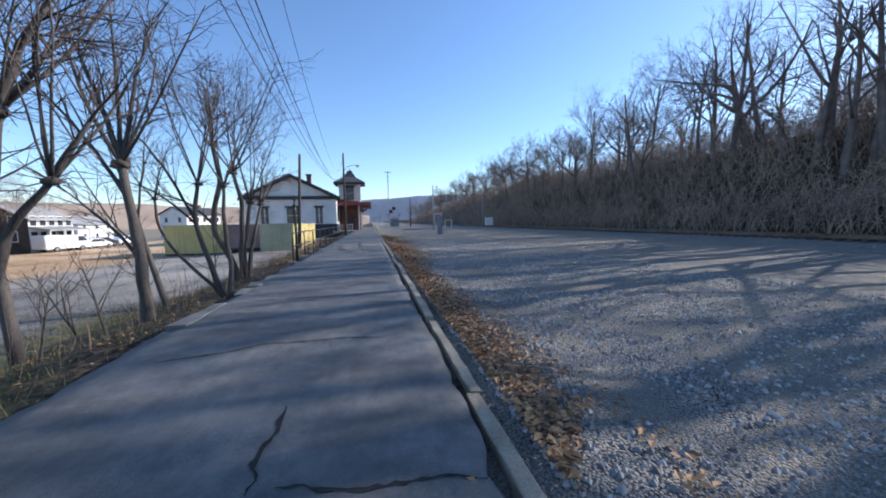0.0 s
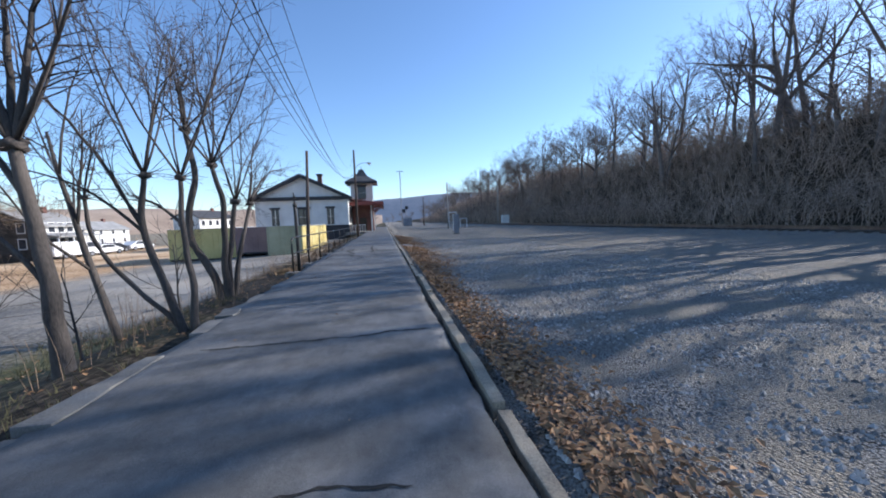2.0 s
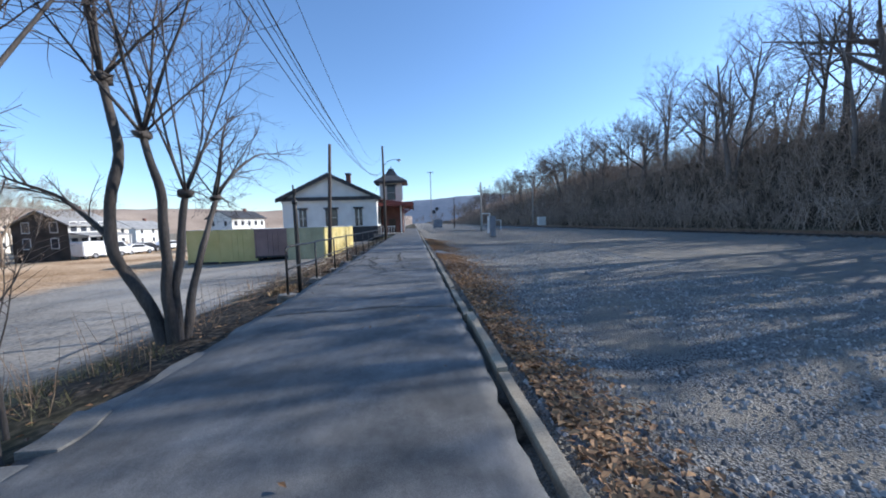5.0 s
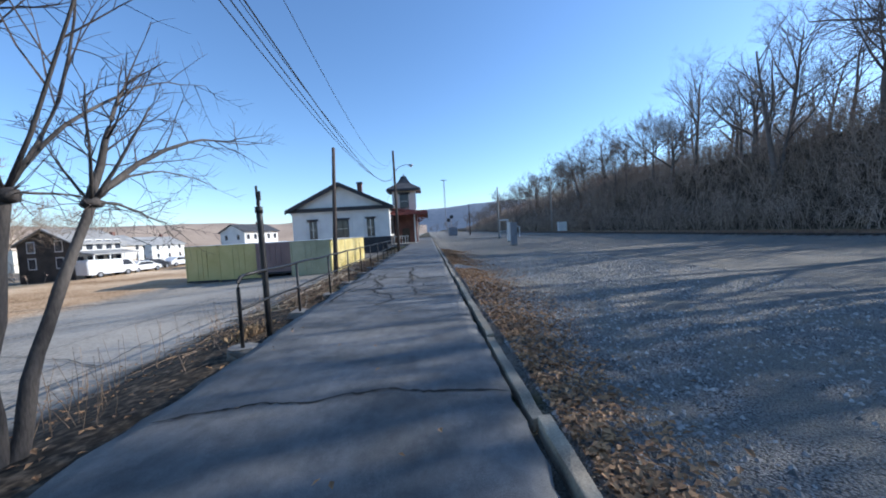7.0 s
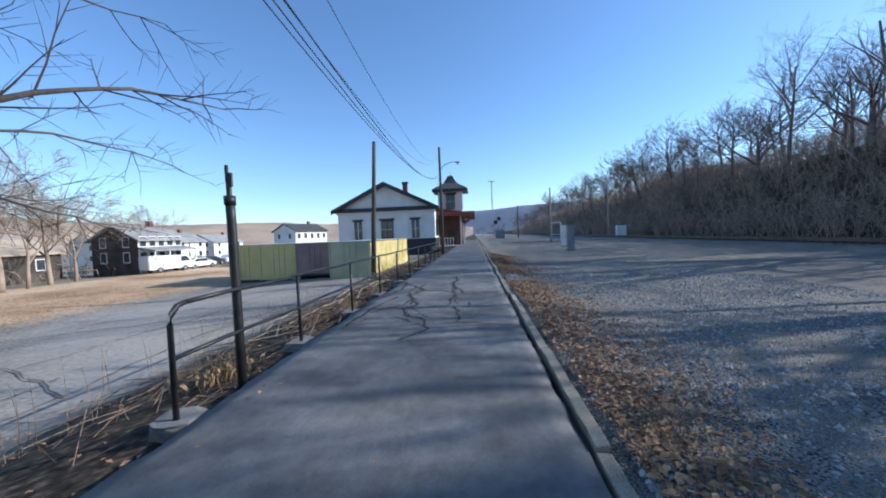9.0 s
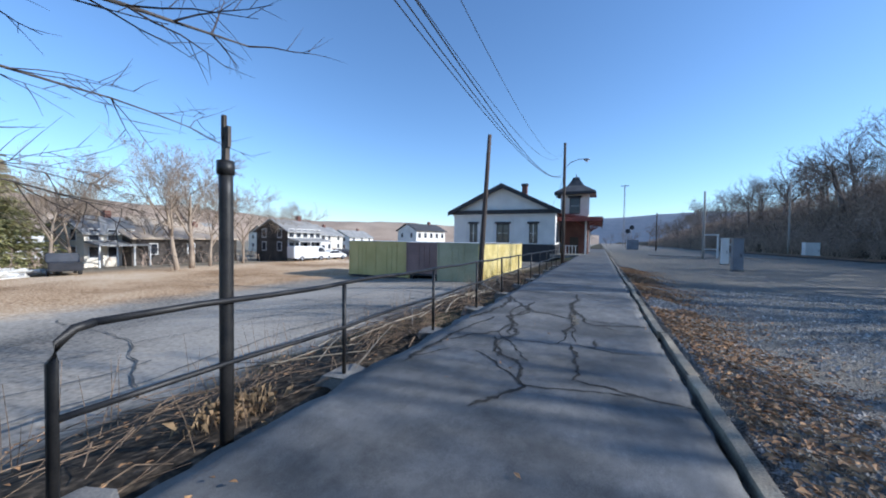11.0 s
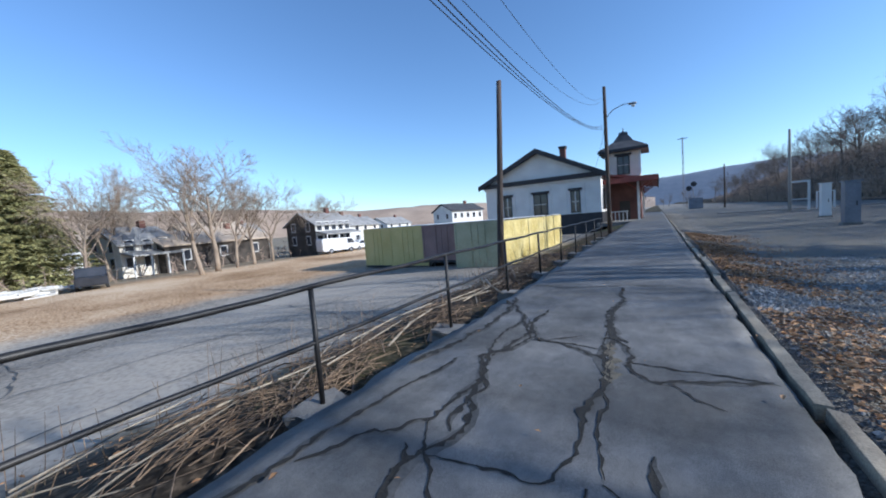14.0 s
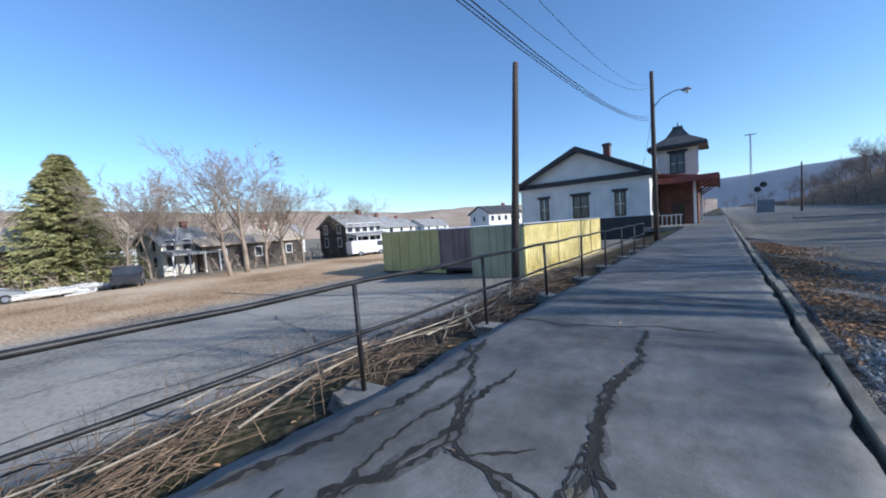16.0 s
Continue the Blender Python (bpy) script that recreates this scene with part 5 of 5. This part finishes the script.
cabinet("steel relay cabinet on the gravel yard, painted its shaded side's grey", (8.2, 47.0, -0.3), 0.62, 0.55, 2.35, GREYMETAL)
cabinet("narrow white cabinet on the gravel yard", (9.9, 56.5, -0.3), 0.55, 0.5, 2.5, WHITE)
cabinet("white cabinet before the wooded bank", (28.8, 88.0, -0.2), 1.7, 1.2, 2.3, WHITE)
cabinet("pale grey hut far along the track", (8.1, 140.0, -0.3), 3.2, 2.4, 2.9, GREYMETAL)
gate = thing("white_gate_frame", "white painted pipe frame beside the lamp pole", "frame", (13.3, 76.0, -0.3))
part("upright", box(-0.9, -0.7, -0.1, 0.1, 0, 3.2, 0.02), WHITE, gate)
part("upright", box(0.7, 0.9, -0.1, 0.1, 0, 3.2, 0.02), WHITE, gate)
part("crossbar", box(-0.9, 0.9, -0.1, 0.1, 3.2, 3.42, 0.02), WHITE, gate)
part("crossbar", box(-0.7, 0.7, -0.06, 0.06, 1.2, 1.34, 0.02), WHITE, gate)
rack = thing("white_barrier", "low white pipe barrier at the yard's far edge", "barrier", (15.9, 77.5, -0.3))
part("upright", box(-0.8, -0.65, -0.08, 0.08, 0, 1.9, 0.02), WHITE, rack)
part("upright", box(0.65, 0.8, -0.08, 0.08, 0, 1.9, 0.02), WHITE, rack)
part("crossbar", box(-0.8, 0.8, -0.08, 0.08, 1.9, 2.05, 0.02), WHITE, rack)
strip = part("pavement", box(6.5, 24.0, 80.0, 84.0, -0.5, -0.2, 0.03), PAD)
tagged(strip, "pale concrete crossing strip beyond the yard", "pavement", kind="structure")
mast = thing("radio_mast", "thin distant lattice mast", "mast", (11.3, 250, -0.3))
for sx, sy in ((-0.5, -0.3), (0.5, -0.3), (0, 0.55)):
    part("leg", tube([(sx, sy, -1), (sx * 0.4, sy * 0.4, 36)], 0.1, 4), GREYMETAL, mast)
part("antenna", box(-2.2, 2.2, -0.1, 0.1, 35.2, 35.6), GREYMETAL, mast)
sig = thing("crossing_signal", "dark railway signal on a post", "signal", (8.3, 150, -0.3))
part("post", tube([(0, 0, 0), (0, 0, 6.5)], 0.12, 8), GREYMETAL, sig)
for sx, z in ((-1.0, 6.0), (0.2, 7.2)):
    part("target", tube([(sx, -0.1, z), (sx, -0.2, z)], 0.75, 14), TRIM, sig)
part("bracket", box(-1.0, 0.2, -0.08, 0.08, 5.4, 5.6), GREYMETAL, sig)


# ---- loose litter ----
def scatter_stones():
    rng = np.random.default_rng(5)
    n = 75000
    x = 0.3 + 9.5 * rng.random(n) ** 1.6
    y = -1.0 + 34 * rng.random(n)
    keep = np.array([noise.noise(Vector((a * 0.55, b * 0.55, 2.0))) > -0.12 - 0.35 * (a > 0) * rng.random() for a, b in zip(x, y)])
    x, y = x[keep], y[keep]
    V, F = [], []
    base = np.array([(1, 0, 0), (0, 1, 0), (-1, 0, 0), (0, -1, 0), (0, 0, 1)], float)
    for a, b in zip(x, y):
        s = 0.011 + 0.03 * rng.random() ** 2.2
        t = rng.random() * 6.28
        c, d = math.cos(t), math.sin(t)
        q = base * s * rng.uniform(0.6, 1.3, (5, 3))
        z = height(a, b)
        k = len(V)
        V += [(a + p[0] * c - p[1] * d, b + p[0] * d + p[1] * c, z + p[2] * 0.9) for p in q]
        F += [(k, k + 1, k + 4), (k + 1, k + 2, k + 4), (k + 2, k + 3, k + 4), (k + 3, k, k + 4)]
    tagged(part("gravel", (V, F), STONE), "loose grey crushed stone covering the yard", "gravel", kind="stuff")


def scatter_leaves():
    rng = random.Random(6)
    V, F = [], []
    def leaf(x, y, z, s):
        a, tilt = rng.uniform(0, 6.28), rng.uniform(-0.6, 0.6)
        u = Vector((math.cos(a), math.sin(a), tilt * 0.5))
        v = Vector((-math.sin(a), math.cos(a), rng.uniform(-0.4, 0.4)))
        p = Vector((x, y, z + 0.012 + 0.03 * rng.random()))
        k = len(V)
        V.extend([tuple(p - u * s), tuple(p + v * s * 0.55 + Vector((0, 0, 0.3 * s))), tuple(p + u * s), tuple(p - v * s * 0.55 + Vector((0, 0, 0.3 * s)))])
        F.extend([(k, k + 1, k + 2), (k, k + 2, k + 3)])
    for _ in range(22000):
        y = rng.uniform(-1, 42)
        w = 0.45 + 0.3 * noise.noise(Vector((0, y * 0.5, 4))) + 0.55 * min(1, max(0, (y - 13) / 5))
        x = 0.23 + abs(rng.gauss(0, w))
        if noise.noise(Vector((x * 0.8, y * 0.7, 9))) > -0.35:
            leaf(x, y, height(x, y) + 0.02, rng.uniform(0.025, 0.055))
    for _ in range(1900):
        x, y = rng.uniform(-8, -3.75), rng.uniform(-2, 40)
        leaf(x, y, height(x, y) + 0.01, rng.uniform(0.025, 0.05))
    for _ in range(50):
        leaf(rng.uniform(-3.5, 0), rng.uniform(0, 30), 0.01, rng.uniform(0.02, 0.04))
    tagged(part("fallen_leaves", (V, F), LEAF), "brown and tawny fallen leaves along the kerb", "leaves", kind="stuff")


PALESTICK = mat("pale_stick", (0.2, 0.16, 0.115), (0.46, 0.39, 0.29), 0.85, 30, 3, 0.3, vary=0.4)


def scatter_stalks():
    rng = random.Random(7)
    V, F = [], []
    for _ in range(1500):
        y = rng.uniform(15.2, 34)
        x = -4.68 + rng.gauss(0, 0.28)
        if x > -4.0:
            continue
        L = rng.uniform(0.4, 1.9)
        a = math.pi / 2 + rng.gauss(0.15, 0.75)
        d = Vector((math.cos(a), math.sin(a), rng.gauss(0.03, 0.12)))
        p = Vector((x, y, height(x, y) + rng.uniform(0.02, 0.4) * math.exp(-((x + 4.75) / 0.5) ** 2)))
        if noise.noise(Vector((x, y * 0.6, 5))) < -0.1:
            continue
        r = 0.003 + 0.007 * rng.random() ** 3
        bend = Vector((rng.uniform(-0.1, 0.1), 0, rng.uniform(0, 0.12)))
        tube([p - d * L / 2, p + bend, p + d * L / 2], [r, r, r * 0.5], 4, (V, F), cap=False)
    for _ in range(1000):
        y, x = rng.uniform(1, 34), rng.uniform(-6.8, -4.05)
        if noise.noise(Vector((x * 0.7, y * 0.5, 8))) < (0.15 if y < 14 else 0.12):
            continue
        p = Vector((x, y, height(x, y)))
        h = rng.uniform(0.3, 1.0)
        q = p + Vector((rng.uniform(-0.2, 0.2), rng.uniform(-0.2, 0.2), h))
        tube([p, p.lerp(q, 0.5) + Vector((0.03, 0, 0.02)), q], [0.005, 0.004, 0.002], 3, (V, F), cap=False)
    tagged(part("dry_stalks", (V, F), STALK), "heaped dry cut stalks lying on the bank", "stalks", kind="stuff")
    V, F = [], []
    for _ in range(34):
        y, x = rng.choice((19.0, 22.5, 26.0, 29.0)) + rng.gauss(0, 1.1), -4.75 + rng.gauss(0, 0.22)
        L, a = rng.uniform(0.8, 2.4), math.pi / 2 + rng.gauss(0.12, 0.4)
        d = Vector((math.cos(a), math.sin(a), rng.gauss(0.03, 0.06)))
        p = Vector((x, y, height(x, y) + rng.uniform(0.12, 0.42)))
        r = rng.uniform(0.007, 0.017)
        tube([p - d * L / 2, p + Vector((rng.uniform(-0.07, 0.07), 0, rng.uniform(0, 0.08))), p + d * L / 2], [r, r, r * 0.6], 5, (V, F), cap=False)
    tagged(part("dry_sticks", (V, F), PALESTICK), "thick pale cut sticks lying on the heap of stalks", "sticks", kind="stuff")


def scatter_grass():
    rng = random.Random(9)
    V, F = [], []
    for _ in range(1500):
        cx, cy = rng.uniform(-8.8, -3.75), rng.uniform(-3, 36)
        if noise.noise(Vector((cx * 0.4, cy * 0.4, 1))) < (-0.1 if cy < 13 else 0.28) or (cy > 13 and cx < -7):
            continue
        for _ in range(9):
            x, y = cx + rng.gauss(0, 0.08), cy + rng.gauss(0, 0.08)
            h = rng.uniform(0.06, 0.24)
            a = rng.uniform(0, 6.28)
            p = Vector((x, y, height(x, y) - 0.01))
            s = Vector((math.cos(a), math.sin(a), 0)) * 0.006
            q = p + Vector((rng.gauss(0, 0.08), rng.gauss(0, 0.08), h))
            k = len(V)
            V.extend([tuple(p - s), tuple(p + s), tuple(q)])
            F.append((k, k + 1, k + 2))
    tagged(part("grass", (V, F), GRASS), "sparse dry olive grass on the bank", "grass", kind="stuff")


def tawny_tuft(at, n, seed):
    rng = random.Random(seed)
    V, F = [], []
    for _ in range(n):
        x, y, a = at[0] + rng.gauss(0, 0.17), at[1] + rng.gauss(0, 0.22), rng.uniform(0, 6.28)
        p, h = Vector((x, y, height(x, y) - 0.01)), rng.uniform(0.05, 0.2)
        lean = Vector((math.cos(a), math.sin(a), 0)) * h * rng.uniform(0.2, 0.9)
        side = Vector((-math.sin(a), math.cos(a), 0)) * 0.0022
        k = len(V)
        V.extend([tuple(p - side), tuple(p + side), tuple(p + lean * 0.4 + side + Vector((0, 0, h * 0.8))), tuple(p + lean + Vector((0, 0, h * 0.9)))])
        F.extend([(k, k + 1, k + 2), (k, k + 2, k + 3)])
    tagged(part("grass_tuft", (V, F), TAWNY), "matted tawny dead grass tuft beside a railing post", "grass tuft", kind="stuff")


TAWNY = mat("tawny_grass", (0.14, 0.085, 0.045), (0.4, 0.28, 0.15), 0.9, 14, 2, 0.0, vary=0.3)
tawny_tuft((-4.6, 17.05), 380, 120)
GRASS = mat("dry_grass", (0.05, 0.052, 0.022), (0.18, 0.155, 0.075), 0.9, 12, 0.6, 0.0, vary=0.3)
scatter_stones()
scatter_leaves()
scatter_stalks()
scatter_grass()


# ---- lumber by the dirt road ----
def lumber(at, turn, seed):
    rng = random.Random(seed)
    t = thing("lumber_pile", "bleached boards and logs piled by the dirt road", "lumber pile", at, turn)
    for k in range(24):
        L, a = rng.uniform(0.7, 2.6), rng.gauss(0, 0.5)
        z = 0.1 + 0.15 * (k // 8) + rng.uniform(0, 0.08)
        y, x = (k % 8) * 0.3 - 0.8 + rng.uniform(-0.2, 0.2), rng.uniform(-1.6, 1.6)
        u, v = L / 2 * math.cos(a), L / 2 * math.sin(a)
        part("log", tube([(x - u, y - v, z - rng.uniform(0, 0.08)), (x, y + rng.uniform(-0.06, 0.06), z + 0.03), (x + u, y + v, z + rng.uniform(-0.05, 0.15))], rng.uniform(0.05, 0.14), 7), SNAGWHITE, t)


for k, (x, y, a) in enumerate(((-40.0, 24.0, 80), (-41.5, 26.3, 60), (-43.5, 21.0, 95), (-44.5, 25.0, 85), (-42.0, 17.5, 75))):
    lumber((x, y, height(x, y)), a, 50 + k)
